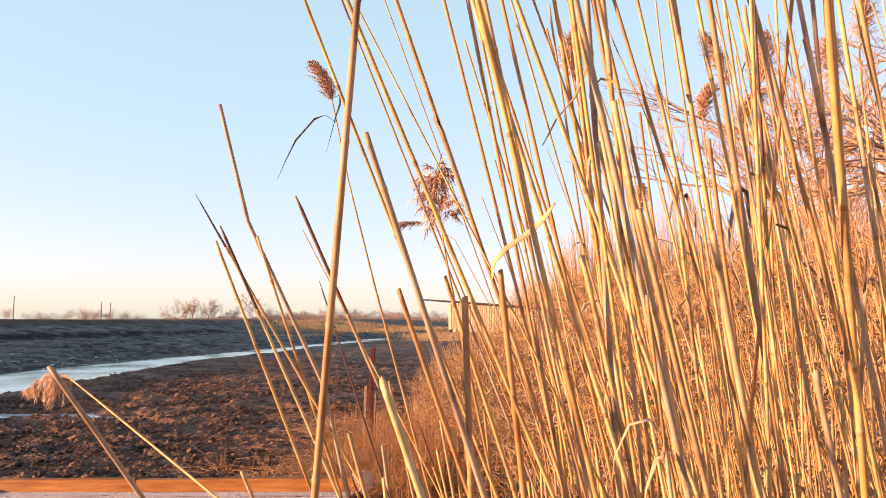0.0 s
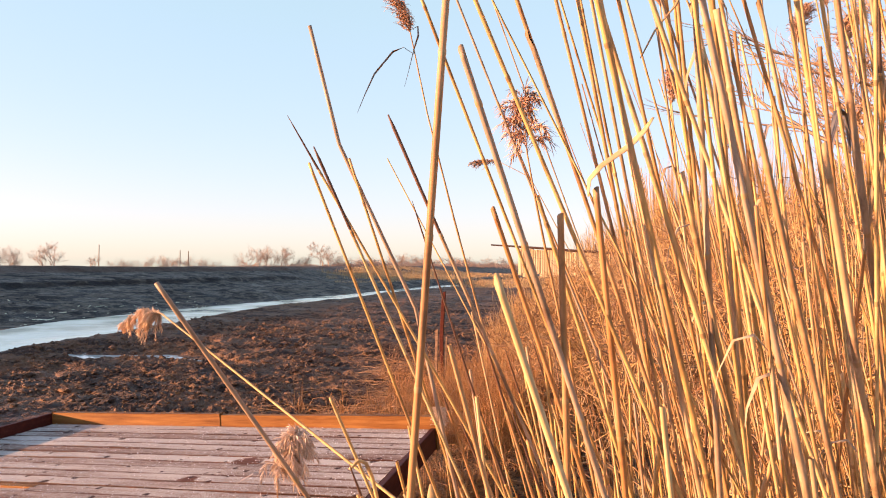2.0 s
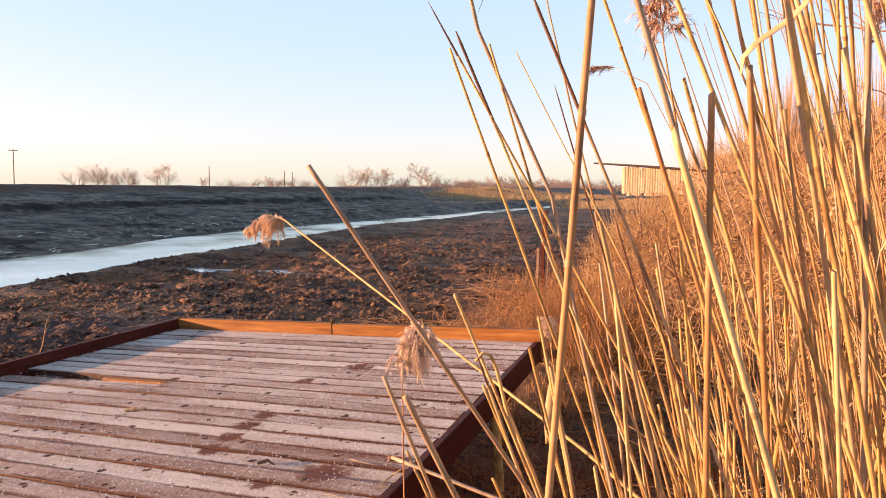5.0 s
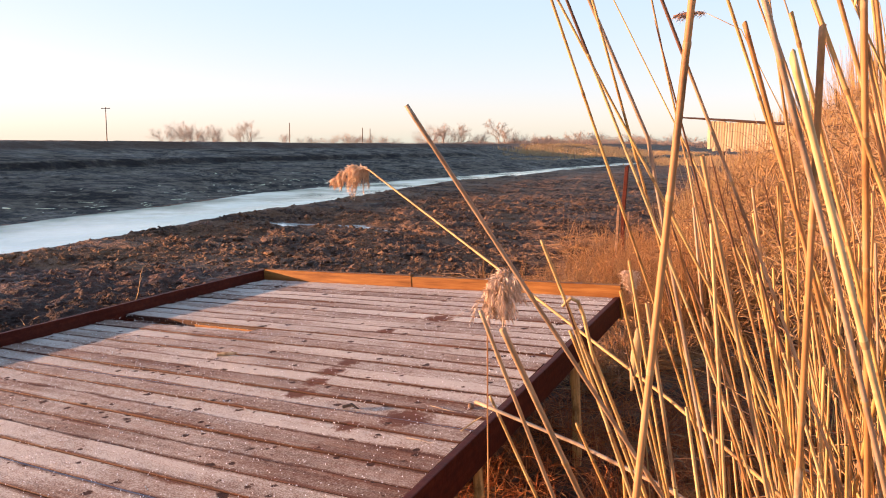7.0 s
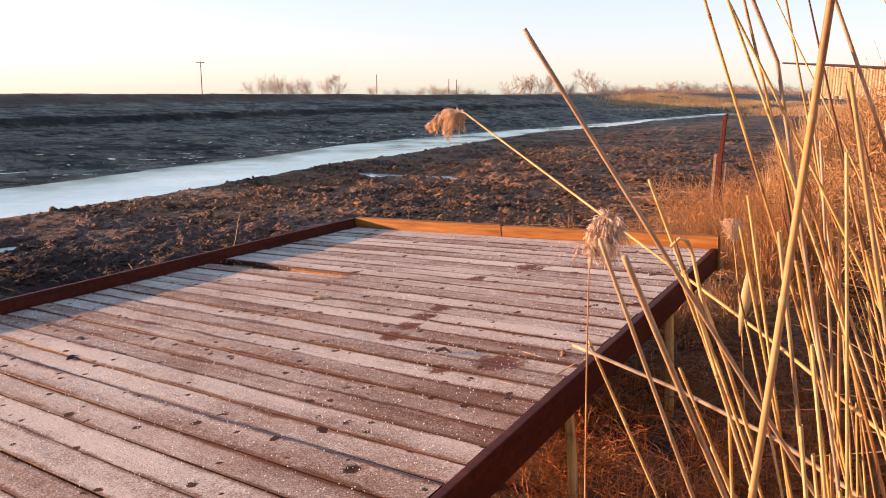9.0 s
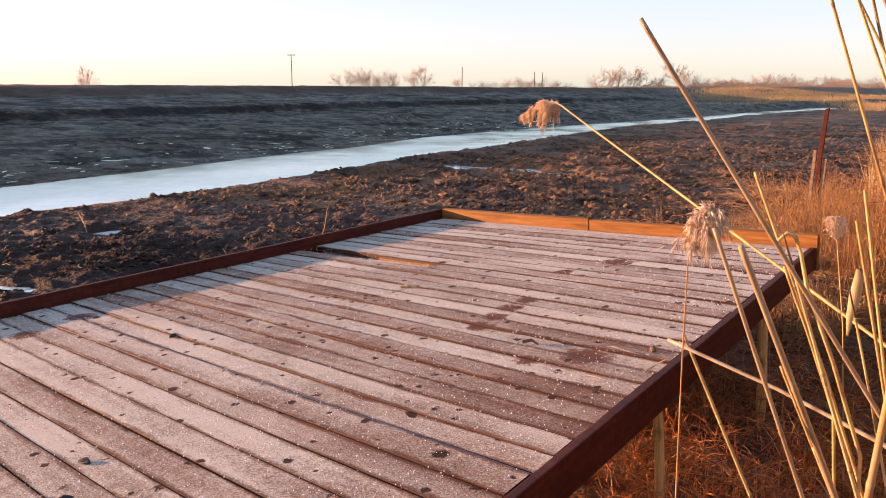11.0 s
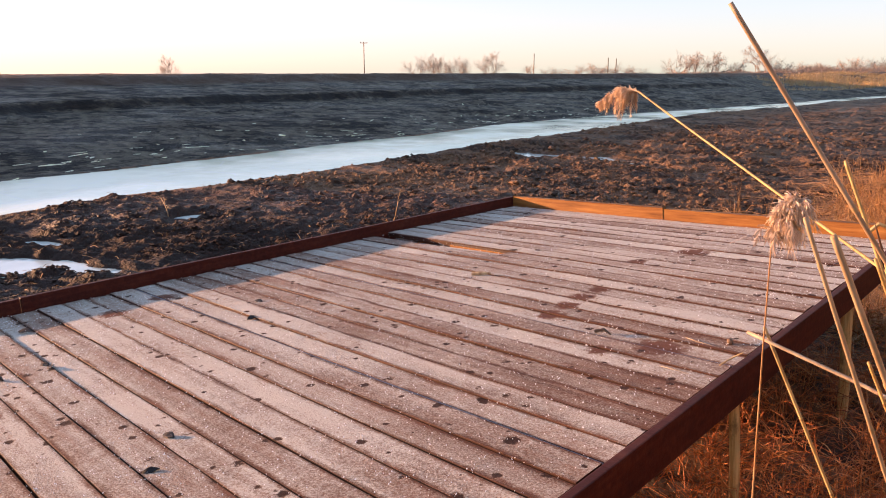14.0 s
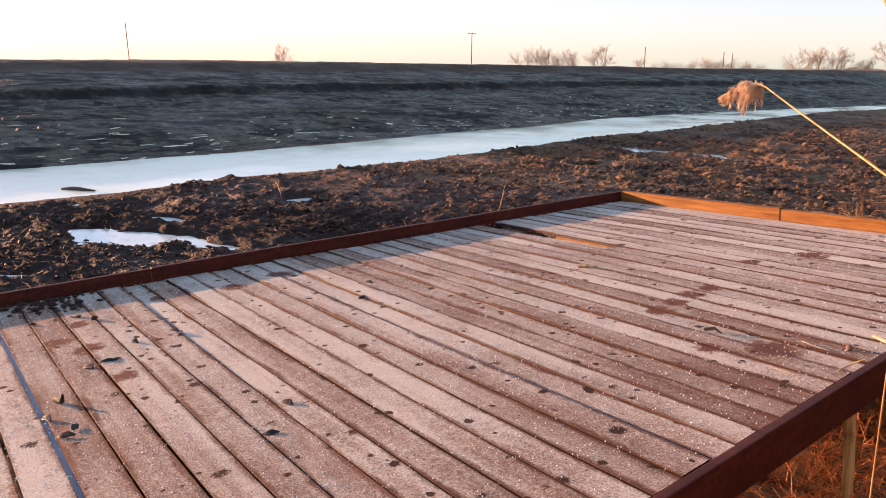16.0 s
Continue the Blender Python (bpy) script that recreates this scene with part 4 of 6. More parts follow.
reed((0.967, 1.240, 1.115), (1.027, 1.340, 0.852), 0.0028, 'thin')
reed((0.732, 1.350, 0.817), (0.754, 1.403, 0.678), 0.0029, 'thin')
reed((1.176, 1.058, 2.096), (1.351, 1.251, 1.363), 0.0029, 'open')
reed((1.232, 0.913, 2.056), (1.356, 1.097, 1.349), 0.0037, 'open')
reed((1.276, 0.875, 2.015), (1.392, 1.045, 1.344), 0.0040, 'grey')
reed((1.280, 0.906, 2.035), (1.470, 1.082, 1.347), 0.0036, 'open')
reed((1.485, 0.994, 2.059), (1.434, 1.175, 1.355), 0.0029, 'open')
reed((1.362, 0.901, 1.997), (1.503, 1.063, 1.345), 0.0033, 'open')
reed((1.426, 0.852, 1.984), (1.493, 1.011, 1.340), 0.0040, 'open')
reed((1.438, 0.967, 1.990), (1.560, 1.125, 1.350), 0.0032, 'open')
reed((1.448, 1.012, 2.111), (1.613, 1.213, 1.357), 0.0036, 'open')
reed((1.455, 1.101, 2.161), (1.551, 1.318, 1.367), 0.0031, 'open')
reed((1.153, 0.957, 1.956), (1.287, 1.158, 1.202), 0.0034, 'open')
reed((1.228, 0.978, 1.522), (1.317, 1.112, 1.033), 0.0047, 'open')
reed((1.332, 0.936, 1.360), (1.389, 1.054, 1.049), 0.0049, 'cut')
reed((1.434, 0.874, 1.789), (1.521, 1.067, 1.054), 0.0049, 'open')
reed((1.441, 0.974, 1.209), (1.479, 1.031, 1.060), 0.0044, 'cut')
reed((0.996, 0.768, 1.900), (0.928, 0.723, 0.700), 0.0041, 'open')
reed((0.625, 0.785, 1.204), (0.945, 1.054, 0.600), 0.0034, 'grey')
reed((0.753, 0.738, 0.976), (0.880, 0.920, 0.500), 0.0028, 'grey', "weathered grey-brown reed stalk with its top cut off")
reed((0.7956, 0.7059, 0.967), (0.863, 0.908, 0.631), 0.0040, 'grey', "thick grey-brown reed stalk with its top cut off")
reed((0.521, 1.460, 0.965), (0.604, 1.572, 0.669), 0.0040, 'cut')
reed((0.645, 1.278, 0.886), (0.767, 1.484, 0.345), 0.0039, 'thin')
reed((0.566, 1.579, 0.546), (0.680, 1.704, 0.219), 0.0040, 'cut')
reed((0.274, 1.736, 0.514), (0.418, 1.917, 0.037), 0.0047, 'cut')
reed((0.669, 1.497, 0.422), (0.709, 1.544, 0.299), 0.0033, 'cut')

# the rest of the stand, thinning out towards the deck
for k in range(150):
    x = 1.58 + 1.2 * REED_RNG.random()
    y = 1.30 + 1.2 * REED_RNG.random()
    lean_x, lean_y = max(-0.36, REED_RNG.gauss(-0.22, 0.09)), max(-0.42, REED_RNG.gauss(-0.28, 0.09))
    ztop = REED_RNG.choice((0.75, 1.0, 1.2, 1.5, 1.9, 2.2)) + REED_RNG.uniform(-0.15, 0.15)
    base = Vector((x, y, -0.74))
    low = base + Vector((lean_x, lean_y, 1)) * 1.3
    top = base + Vector((lean_x, lean_y, 1)) * (ztop + 0.74)
    reed(tuple(top), tuple(low), REED_RNG.uniform(0.0018, 0.0034), REED_RNG.choice(("open", "open", "thin", "cut")))

for k in range(84):
    # lower stalks filling the foot of the stand
    x, y = 1.17 + 0.5 * REED_RNG.random(), 1.5 + 0.7 * REED_RNG.random()
    lean_x, lean_y = max(-0.24, REED_RNG.gauss(-0.12, 0.06)), max(-0.42, REED_RNG.gauss(-0.27, 0.09))
    tall = REED_RNG.choice((0.45, 0.75, 1.0, 1.35, 1.9)) * REED_RNG.uniform(0.85, 1.1)
    if tall > 1.1:
        x += 0.25
    base = Vector((x, y, -0.74))
    reed(tuple(base + Vector((lean_x, lean_y, 1)) * (tall + 0.74)), tuple(base + Vector((lean_x, lean_y, 1)) * min(1.0, tall)), REED_RNG.uniform(0.0020, 0.0036), REED_RNG.choice(("open", "thin", "cut", "cut")))


def plume_mesh(name, base, axis_dir, length, spread, droop, count, material, seed, side=(0, 0, 0), hang=0.0):
    """A feathery seed head: many fine curved hairs along a bent axis."""
    rr = random.Random(seed)
    verts, faces = [], []
    axis_dir = Vector(axis_dir).normalized()
    base = Vector(base)
    side = Vector(side)
    spine = []
    for i in range(9):
        t = i / 8
        spine.append(base + axis_dir * length * t + (Vector((0, 0, -1)) * droop + side) * t * t * length)
    tube(verts, faces, spine, [0.0016 * (1 - 0.7 * i / 8) for i in range(9)], 4)
    u, v = ring_frame(axis_dir)
    for k in range(count):
        t = rr.random() ** 0.85
        i = min(7, int(t * 8))
        p = spine[i].lerp(spine[i + 1], t * 8 - i)
        a = rr.uniform(0, 6.283)
        out = (math.cos(a) * u + math.sin(a) * v)
        d = (spine[i + 1] - spine[i]).normalized()
        L = spread * (0.45 + 0.75 * math.sin(math.pi * min(1.0, 0.18 + 0.85 * t))) * rr.uniform(0.5, 1.1)
        q0 = p
        pts = [q0]
        for s in (0.35, 0.7, 1.0):
            pts.append(q0 + (out * (0.55 - 0.25 * hang) + d * (0.85 - 0.7 * hang) - Vector((0, 0, 0.8 * hang))) * L * s + (Vector((0, 0, -1)) * (0.25 + droop * 0.8) + side * 0.8) * L * s * s)
        w = rr.uniform(0.0006, 0.0013)
        ribbon(verts, faces, pts, [w, w * 1.6, w * 1.3, w * 0.3], out.cross(d) if out.cross(d).length > 0.01 else (0, 0, 1), 0.6)
        for s in (1, 2):
            o2 = Vector((rr.uniform(-1, 1), rr.uniform(-1, 1), rr.uniform(-1, 0.4)))
            tip = pts[s] + o2 * L * 0.3
            ribbon(verts, faces, [pts[s], (pts[s] + tip) / 2 + Vector((0, 0, 0.003)), tip], [w, w * 1.5, w * 0.3], (0.3, 0.8, 0.5), 0.6)
    return mesh_of(name, verts, faces, [material])


def drooping_mesh(name, base, axis_dir, length, reach, branches, hairs, material, seed, up=0.0, gather=False):
    """A shaggy seed head: an arched spine with thin drooping branches, each set with short hairs."""
    rr = random.Random(seed)
    verts, faces = [], []
    axis_dir = Vector(axis_dir).normalized()
    down = Vector((0, 0, -1))
    spine = [Vector(base) + axis_dir * length * t + down * 0.45 * length * t * t * (1 - up) for t in (0, 0.17, 0.33, 0.5, 0.67, 0.83, 1.0)]
    tube(verts, faces, spine, [0.0016 * (1 - 0.11 * i) for i in range(7)], 4)
    u, v = ring_frame(axis_dir)
    for k in range(branches):
        t = (k + rr.random()) / branches
        if gather:
            t = 0.02 + 0.5 * (k + rr.random()) / (0.72 * branches) if k < 0.72 * branches else rr.choice((0.70, 0.93)) + rr.uniform(-0.04, 0.04)
        i = min(5, int(t * 6))
        p = spine[i].lerp(spine[i + 1], t * 6 - i)
        a = rr.uniform(0, 6.283)
        d = (axis_dir * rr.uniform(0.3, 0.8) + (math.cos(a) * u + math.sin(a) * v) * rr.uniform(0.2, 0.7)).normalized()
        L = reach * (1.05 - (0.75 if gather else 0.5) * t) * rr.uniform(0.55, 1.1)
        fall = rr.uniform(0.5, 1.0) * (1 - 0.6 * up)
        pts = [p + d * L * s * (1 - 0.35 * s) + down * fall * L * s * s for s in (0, 0.25, 0.5, 0.75, 1.0)]
        ribbon(verts, faces, pts, [0.0008, 0.0008, 0.0007, 0.0005, 0.0002], (0.3, 1, 0.2), 0.6)
        for h in range(hairs):
            s = 0.12 + 0.88 * rr.random() ** 0.8
            j = min(3, int(s * 4))
            q = pts[j].lerp(pts[j + 1], s * 4 - j)
            o2 = Vector((rr.gauss(0, 1), rr.gauss(0, 1), rr.gauss(-0.5 + 0.6 * up, 0.8))).normalized() * 0.5 + (pts[j + 1] - pts[j]).normalized() * 0.7
            hl = rr.uniform(0.010, 0.024)
            w = rr.uniform(0.0004, 0.0009)
            ribbon(verts, faces, [q, q + o2 * hl * 0.5, q + o2 * hl + down * 0.004], [w, w * 1.5, w * 0.3], (rr.uniform(-1, 1), 0.8, 0.5), 0.6)
    return mesh_of(name, verts, faces, [material])


def stalk_mesh(name, pts, r0, r1, material=None):
    verts, faces = [], []
    n = len(pts)
    fine = []
    for i in range(n - 1):
        for k in range(4):
            a, b = Vector(pts[i]), Vector(pts[i + 1])
            fine.append(a.lerp(b, k / 4))
    fine.append(Vector(pts[-1]))
    m = len(fine)
    tube(verts, faces, fine, [r0 + (r1 - r0) * i / (m - 1) for i in range(m)], 6)
    return mesh_of(name, verts, faces, [material or M_REED], True)


def plumed_reed(pts, r0, r1, plume, label):
    """pts: stalk from the ground up; plume: the arguments of its seed head."""
    thing = new("plumed_reed")
    thing.location = pts[0]
    inv = -Vector(pts[0])
    child("stem", stalk_mesh("stem", [Vector(p) + inv for p in pts], r0, r1), thing)
    base = Vector(pts[-1]) + inv
    child("plume", (drooping_mesh if isinstance(plume[3], int) else plume_mesh)("plume", base, *plume), thing, "feathery seed head")
    return tagged(thing, label, "reed", "reeds with seed heads")

# reeds that still carry their seed heads; the first hangs out over the deck
thing = plumed_reed([(1.70, 1.22, -0.72), (1.45, 1.33, 0.28), (0.742, 1.685, 0.60), (0.221, 1.924, 0.80), (-0.30, 2.163, 1.00), (-0.44, 2.211, 1.062)], 0.0055, 0.0028,
                    ((-1.0, 0.22, 0.22), 0.185, 0.085, 64, 46, M_PLUME_WARM, 5, 0.0, True), "bent straw-yellow reed with a drooping fluffy seed head over the deck")
thing = plumed_reed([(0.30, 1.75, -0.72), (0.312, 1.676, 0.10), (0.335, 1.605, 0.50), (0.352, 1.56, 0.765)], 0.0028, 0.0016,
                    ((0.34, 0.1, 1.0), 0.135, 0.115, 80, 44, M_PLUME_PALE, 6, 0.45), "thin upright reed with a pale shaggy seed head")
verts, faces = [], []
ribbon(verts, faces, [(0.35, 1.56, 0.77), (0.30, 1.55, 0.772), (0.25, 1.54, 0.74), (0.22, 1.53, 0.715)], [0.004, 0.005, 0.003, 0.001], (0.2, 1, 0.3))
child("leaf", mesh_of("leaf", [Vector(v) - thing.location for v in verts], faces, [M_LEAF_GREY]), thing, "dark dry leaf")

thing = plumed_reed([(1.02, 2.62, -0.72), (0.76, 2.15, 0.70), (0.644, 1.899, 1.348), (0.601, 1.816, 1.591), (0.565, 1.791, 1.782)], 0.004, 0.0016,
                    ((-0.15, -0.1, 0.9), 0.10, 0.045, 0.05, 210, M_PLUME, 7, (-0.25, 0, 0)), "tall reed with small rust-brown seed head and dark hanging leaf")
for pts, w in (([(0.575, 1.795, 1.73), (0.548, 1.79, 1.748), (0.522, 1.786, 1.738), (0.485, 1.762, 1.681), (0.465, 1.752, 1.63), (0.450, 1.743, 1.585)], (0.003, 0.004, 0.005, 0.004, 0.002, 0.0006)),
               ([(0.572, 1.795, 1.74), (0.584, 1.794, 1.775), (0.583, 1.793, 1.797), (0.568, 1.791, 1.790)], (0.003, 0.0045, 0.0045, 0.002)),
               ([(0.572, 1.795, 1.74), (0.560, 1.80, 1.70), (0.548, 1.80, 1.655)], (0.002, 0.0015, 0.0005))):
    verts, faces = [], []
    ribbon(verts, faces, pts, w, (0.2, 1.0, 0.2))
    child("leaf", mesh_of("leaf", [Vector(v) - thing.location for v in verts], faces, [M_LEAF_GREY]), thing, "dark curled leaf")

plumed_reed([(1.25, 1.95, -0.72), (1.05, 1.45, 0.80), (0.978, 1.309, 1.245), (0.964, 1.285, 1.330), (0.950, 1.283, 1.407)], 0.0035, 0.0014,
            ((-0.10, 0.0, 1.0), 0.105, 0.088, 48, 32, M_PLUME, 8, 0.80), "slim reed with a feathery pinkish-brown seed head")
plumed_reed([(1.30, 3.75, -0.72), (0.85, 3.2, 1.1), (0.62, 3.02, 1.57), (0.500, 2.998, 1.633)], 0.003, 0.001,
            ((-1.0, -0.1, 0.10), 0.11, 0.035, 0.15, 120, M_PLUME, 9), "bent reed with a small brown seed head")
plumed_reed([(0.34, 3.30, -0.72), (0.27, 3.20, 0.2), (0.215, 3.20, 0.53)], 0.004, 0.002,
            ((-0.15, 0.1, 1.0), 0.12, 0.075, 0.25, 220, M_PLUME_PALE, 10), "short reed with a pale tangled seed head beside the deck")
HEADS = ((1.135, 2.007, 1.86, 0.15, 0.075), (1.594, 2.107, 1.86, 0.15, 0.07), (1.519, 2.091, 1.85, 0.17, 0.05), (1.555, 2.108, 1.74, 0.12, 0.065),
         (1.452, 2.086, 1.76, 0.11, 0.055), (1.781, 2.148, 1.86, 0.14, 0.07), (1.842, 2.152, 1.95, 0.16, 0.06), (1.280, 2.071, 1.51, 0.11, 0.045), (1.161, 2.036, 1.63, 0.09, 0.035))
for k, (x, y, z, L, sp) in enumerate(HEADS):
    lean = REED_RNG.uniform(-0.12, 0.05)
    plumed_reed([(x + 0.28, y + 0.55, -0.72), (x + 0.16, y + 0.3, 0.45), (x + 0.03, y + 0.06, z - 0.3), (x, y, z)], 0.0042, 0.0018,
                ((REED_RNG.uniform(-0.3, 0.4), 0.0, 1.0), L, sp, 0.12, 240, M_PLUME, 20 + k, (REED_RNG.uniform(-0.2, 0.4), 0, 0)), "tall reed with a dense rust-brown seed head")


# ---------------------------------------------------------------- dry leaves, lodged stalks and hooks among the stand
def leaf_thing(pts, widths, side, label, material=None, name="reed_leaf"):
    verts, faces = [], []
    fine, fw = [], []
    for i in range(len(pts) - 1):
        for k in range(3):
            fine.append(Vector(pts[i]).lerp(Vector(pts[i + 1]), k / 3))
            fw.append(widths[i] + (widths[i + 1] - widths[i]) * k / 3)
    fine.append(Vector(pts[-1]))
    fw.append(widths[-1])
    ribbon(verts, faces, fine, fw, side)
    ob = new(name, mesh_of(name, verts, faces, [material or M_LEAF], True))
    mod = ob.modifiers.new("thickness", 'SOLIDIFY')
    mod.thickness = 0.0006
    return tagged(ob, label, "leaf", "dry reed leaves")


leaf_thing([(1.090, 0.927, 1.305), (1.091, 0.927, 1.324), (1.104, 0.931, 1.340), (1.133, 0.941, 1.362), (1.149, 0.947, 1.379), (1.160, 0.951, 1.396)],
           [0.001, 0.0036, 0.0042, 0.005, 0.004, 0.0015], (-0.64, 0.57, 0.36), "broad yellow dry reed leaf folded over a stalk")
leaf_thing([(1.145, 0.953, 1.465), (1.161, 0.957, 1.497), (1.183, 0.963, 1.525), (1.20, 0.965, 1.57)], [0.001, 0.003, 0.004, 0.002], (0.6, -0.5, 0.4), "broad yellow dry reed leaf on a stalk")
leaf_thing([(0.693, 1.585, 0.775), (0.697, 1.580, 0.755), (0.696, 1.574, 0.72), (0.693, 1.566, 0.685), (0.694, 1.558, 0.645)], [0.003, 0.009, 0.011, 0.007, 0.002], (1, 0.3, 0), "pale papery leaf sheath hanging from a stalk")
leaf_thing([(1.50, 1.72, 1.45), (1.49, 1.70, 1.52), (1.47, 1.68, 1.53), (1.455, 1.67, 1.44), (1.452, 1.66, 1.36)], [0.003, 0.008, 0.01, 0.009, 0.003], (0.5, -1, 0), "curled brown reed leaf hanging from a stalk", M_LEAF_GREY)
leaf_thing([(1.33, 1.66, 1.44), (1.345, 1.66, 1.50), (1.37, 1.65, 1.51), (1.385, 1.64, 1.46), (1.39, 1.64, 1.39)], [0.003, 0.007, 0.009, 0.006, 0.002], (0.5, -1, 0), "curled brown reed leaf hanging from a stalk", M_LEAF_GREY)


def lodged(pts, r, label):
    ob = new("lodged_reed", stalk_mesh("lodged_reed", pts, r, r * 0.8))
    return tagged(ob, label, "reed", "lodged reed stalks")


lodged([(1.18, 1.42, -0.74)] + BENT, 0.0031, "tall reed stalk bent once, its top cut off")
lodged([(1.75, 1.62, -0.05), (0.749, 1.723, 0.372), (0.512, 1.75, 0.425), (0.240, 1.721, 0.494)], 0.006, "pale reed stalk lodged aslant against the deck's edge")
lodged([(0.80, 1.62, -0.72), (0.747, 1.538, 0.412), (0.705, 1.434, 0.627), (0.659, 1.397, 0.762), (0.644, 1.385, 0.835), (0.635, 1.377, 0.862), (0.622, 1.371, 0.868), (0.610, 1.36, 0.852)], 0.0042, "reed stalk bent over at its top into a hook")
lodged([(0.78, 1.66, -0.72), (0.70, 1.5, 0.5), (0.665, 1.416, 0.670), (0.627, 1.359, 0.808)], 0.004, "short golden reed stalk beside a bent one")
lodged([(1.7, 1.5, 0.25), (1.45, 1.35, 0.62), (1.30, 1.18, 0.98)], 0.005, "broken reed stalk leaning across the others")
lodged([(1.05, 1.62, -0.4), (1.21, 1.3, 0.55), (1.32, 1.1, 1.06)], 0.0045, "broken reed stalk leaning across the others")
lodged([(1.0, 1.72, -0.5), (1.12, 1.35, 0.6), (1.16, 1.2, 0.98)], 0.0045, "broken reed stalk leaning across the others")

# ---------------------------------------------------------------- the reed bed behind, joined
def bank_x(y):
    """Where the reed bank begins."""
    if y < 4:
        return 1.15 - 0.02 * y
    return 1.07 - 0.96 * (y - 4) if y < 5.2 else -0.08 - 0.31 * (y - 5.2)


def strands(name, items, material, sides=3):
    """items: (points, radius at the foot, radius at the tip). Many thin stalks in one mesh."""
    groups = {}
    for it in items:
        groups.setdefault(len(it[0]), []).append(it)
    all_v, all_f, base = [], [], 0
    for n, its in groups.items():
        P = np.array([[tuple(p) for p in it[0]] for it in its], float)
        R = np.array([[it[1], it[2]] for it in its], float)
        m = len(its)
        lo, hi = np.maximum(np.arange(n) - 1, 0), np.minimum(np.arange(n) + 1, n - 1)
        D = P[:, hi] - P[:, lo]
        D /= np.linalg.norm(D, axis=2, keepdims=True) + 1e-9
        U = np.stack([-D[..., 1], D[..., 0], 0 * D[..., 0]], -1)
        steep = np.abs(D[..., 2]) >= 0.9
        U[steep] = np.stack([0 * D[..., 0], -D[..., 2], D[..., 1]], -1)[steep]
        U /= np.linalg.norm(U, axis=2, keepdims=True) + 1e-9
        W = np.cross(D, U)
        k = np.linspace(0, 1, n)[None, :]
        rad = (R[:, :1] * (1 - k) + R[:, 1:] * k)[..., None]
        rings = [P + rad * (math.cos(2 * math.pi * j / sides) * U + math.sin(2 * math.pi * j / sides) * W) for j in range(sides)]
        V = np.stack(rings, 2).reshape(-1, 3)
        idx = (base + np.arange(m * n * sides)).reshape(m, n, sides)
        nxt = np.roll(idx, -1, axis=2)
        F = np.stack([idx[:, :-1], nxt[:, :-1], nxt[:, 1:], idx[:, 1:]], -1).reshape(-1, 4)
        all_v.append(V)
        all_f.append(F)
        base += len(V)
    V, F = np.concatenate(all_v), np.concatenate(all_f)
    me = bpy.data.meshes.new(name)
    me.vertices.add(len(V))
    me.vertices.foreach_set("co", V.astype(np.float32).ravel())
    me.loops.add(F.size)
    me.loops.foreach_set("vertex_index", F.astype(np.int32).ravel())
    me.polygons.add(len(F))
    me.polygons.foreach_set("loop_start", np.arange(0, F.size, 4, dtype=np.int32))
    me.update(calc_edges=True)
    me.materials.append(material)
    return new(name, me)


SR = random.Random(3)


items = []
for k in range(3900):
    # upright stalks, taller into the bed
    y = 2.0 + 13 * SR.random() ** 1.5
    into = 5.5 * SR.random() ** 0.9
    x = bank_x(y) + 0.15 + into + 0.9 * min(1.0, max(0.0, y - 4.5))
    h = (0.9 + 1.75 * min(1.0, into / 2.0)) * SR.uniform(0.6, 1.1)
    z = float(-0.62 + 0.25 * min(1, max(0, x - 2) / 5))
    lx, ly = SR.gauss(-0.08, 0.16), SR.gauss(-0.10, 0.14)
    bend = SR.gauss(0, 0.10)
    items.append(([(x, y, z), (x + lx * h * 0.5, y + ly * h * 0.5, z + h * 0.5), (x + lx * h + bend, y + ly * h, z + h)], SR.uniform(0.0035, 0.0075), 0.002))
tagged(strands("reed_bed", items, M_REED_MANY), "dense bed of dry golden reeds on the bank", "reeds", kind="stuff")

items = []
for k in range(190):
    x, y = 2.3 + 1.4 * SR.random(), 1.30 + 1.3 * SR.random()
    lx, ly = max(-0.36, SR.gauss(-0.22, 0.09)), max(-0.42, SR.gauss(-0.28, 0.09))
    h = SR.choice((1.4, 1.6, 1.9, 2.2, 2.7)) * SR.uniform(0.92, 1.08)
    items.append(([(x, y, -0.74), (x + lx * h * 0.33, y + ly * h * 0.33, -0.74 + h * 0.33), (x + lx * h * 0.67, y + ly * h * 0.67, -0.74 + h * 0.67), (x + lx * h, y + ly * h, -0.74 + h)], SR.uniform(0.0026, 0.0042), 0.0022))
tagged(strands("reed_stand", items, M_REED_MANY, 6), "tall dry golden reeds standing deeper in the bed", "reeds", kind="stuff")

items = []
for k in range(25000):
    # broken leaves and stalks tangled among them
    y = 1.7 + 11 * SR.random() ** 1.6
    into = 4.8 * SR.random()
    x = bank_x(y) + into + 0.45 * min(1.0, max(0.0, y - 4.5))
    if into < 0.9 * SR.random() and 2.5 < y < 7.5:
        continue
    top = 0.35 + 1.55 * min(1.0, into / 2.0)
    z = -0.6 + (top + 0.5) * SR.random() ** 0.62
    a, e, L = SR.uniform(0, 6.283), SR.gauss(0.35, 0.55), SR.uniform(0.12, 0.55)
    dx, dy, dz = math.cos(a) * math.cos(e) * L, math.sin(a) * math.cos(e) * L, math.sin(e) * L
    sag = SR.uniform(0, 0.08)
    items.append(([(x, y, z), (x + dx * 0.5, y + dy * 0.5, z + dz * 0.5 + sag), (x + dx, y + dy, z + dz - sag * 0.5)], SR.uniform(0.003, 0.0075), 0.0015))
tagged(strands("reed_tangle", items, M_LITTER), "tangle of broken dry reed leaves between the stalks", "reeds", kind="stuff")

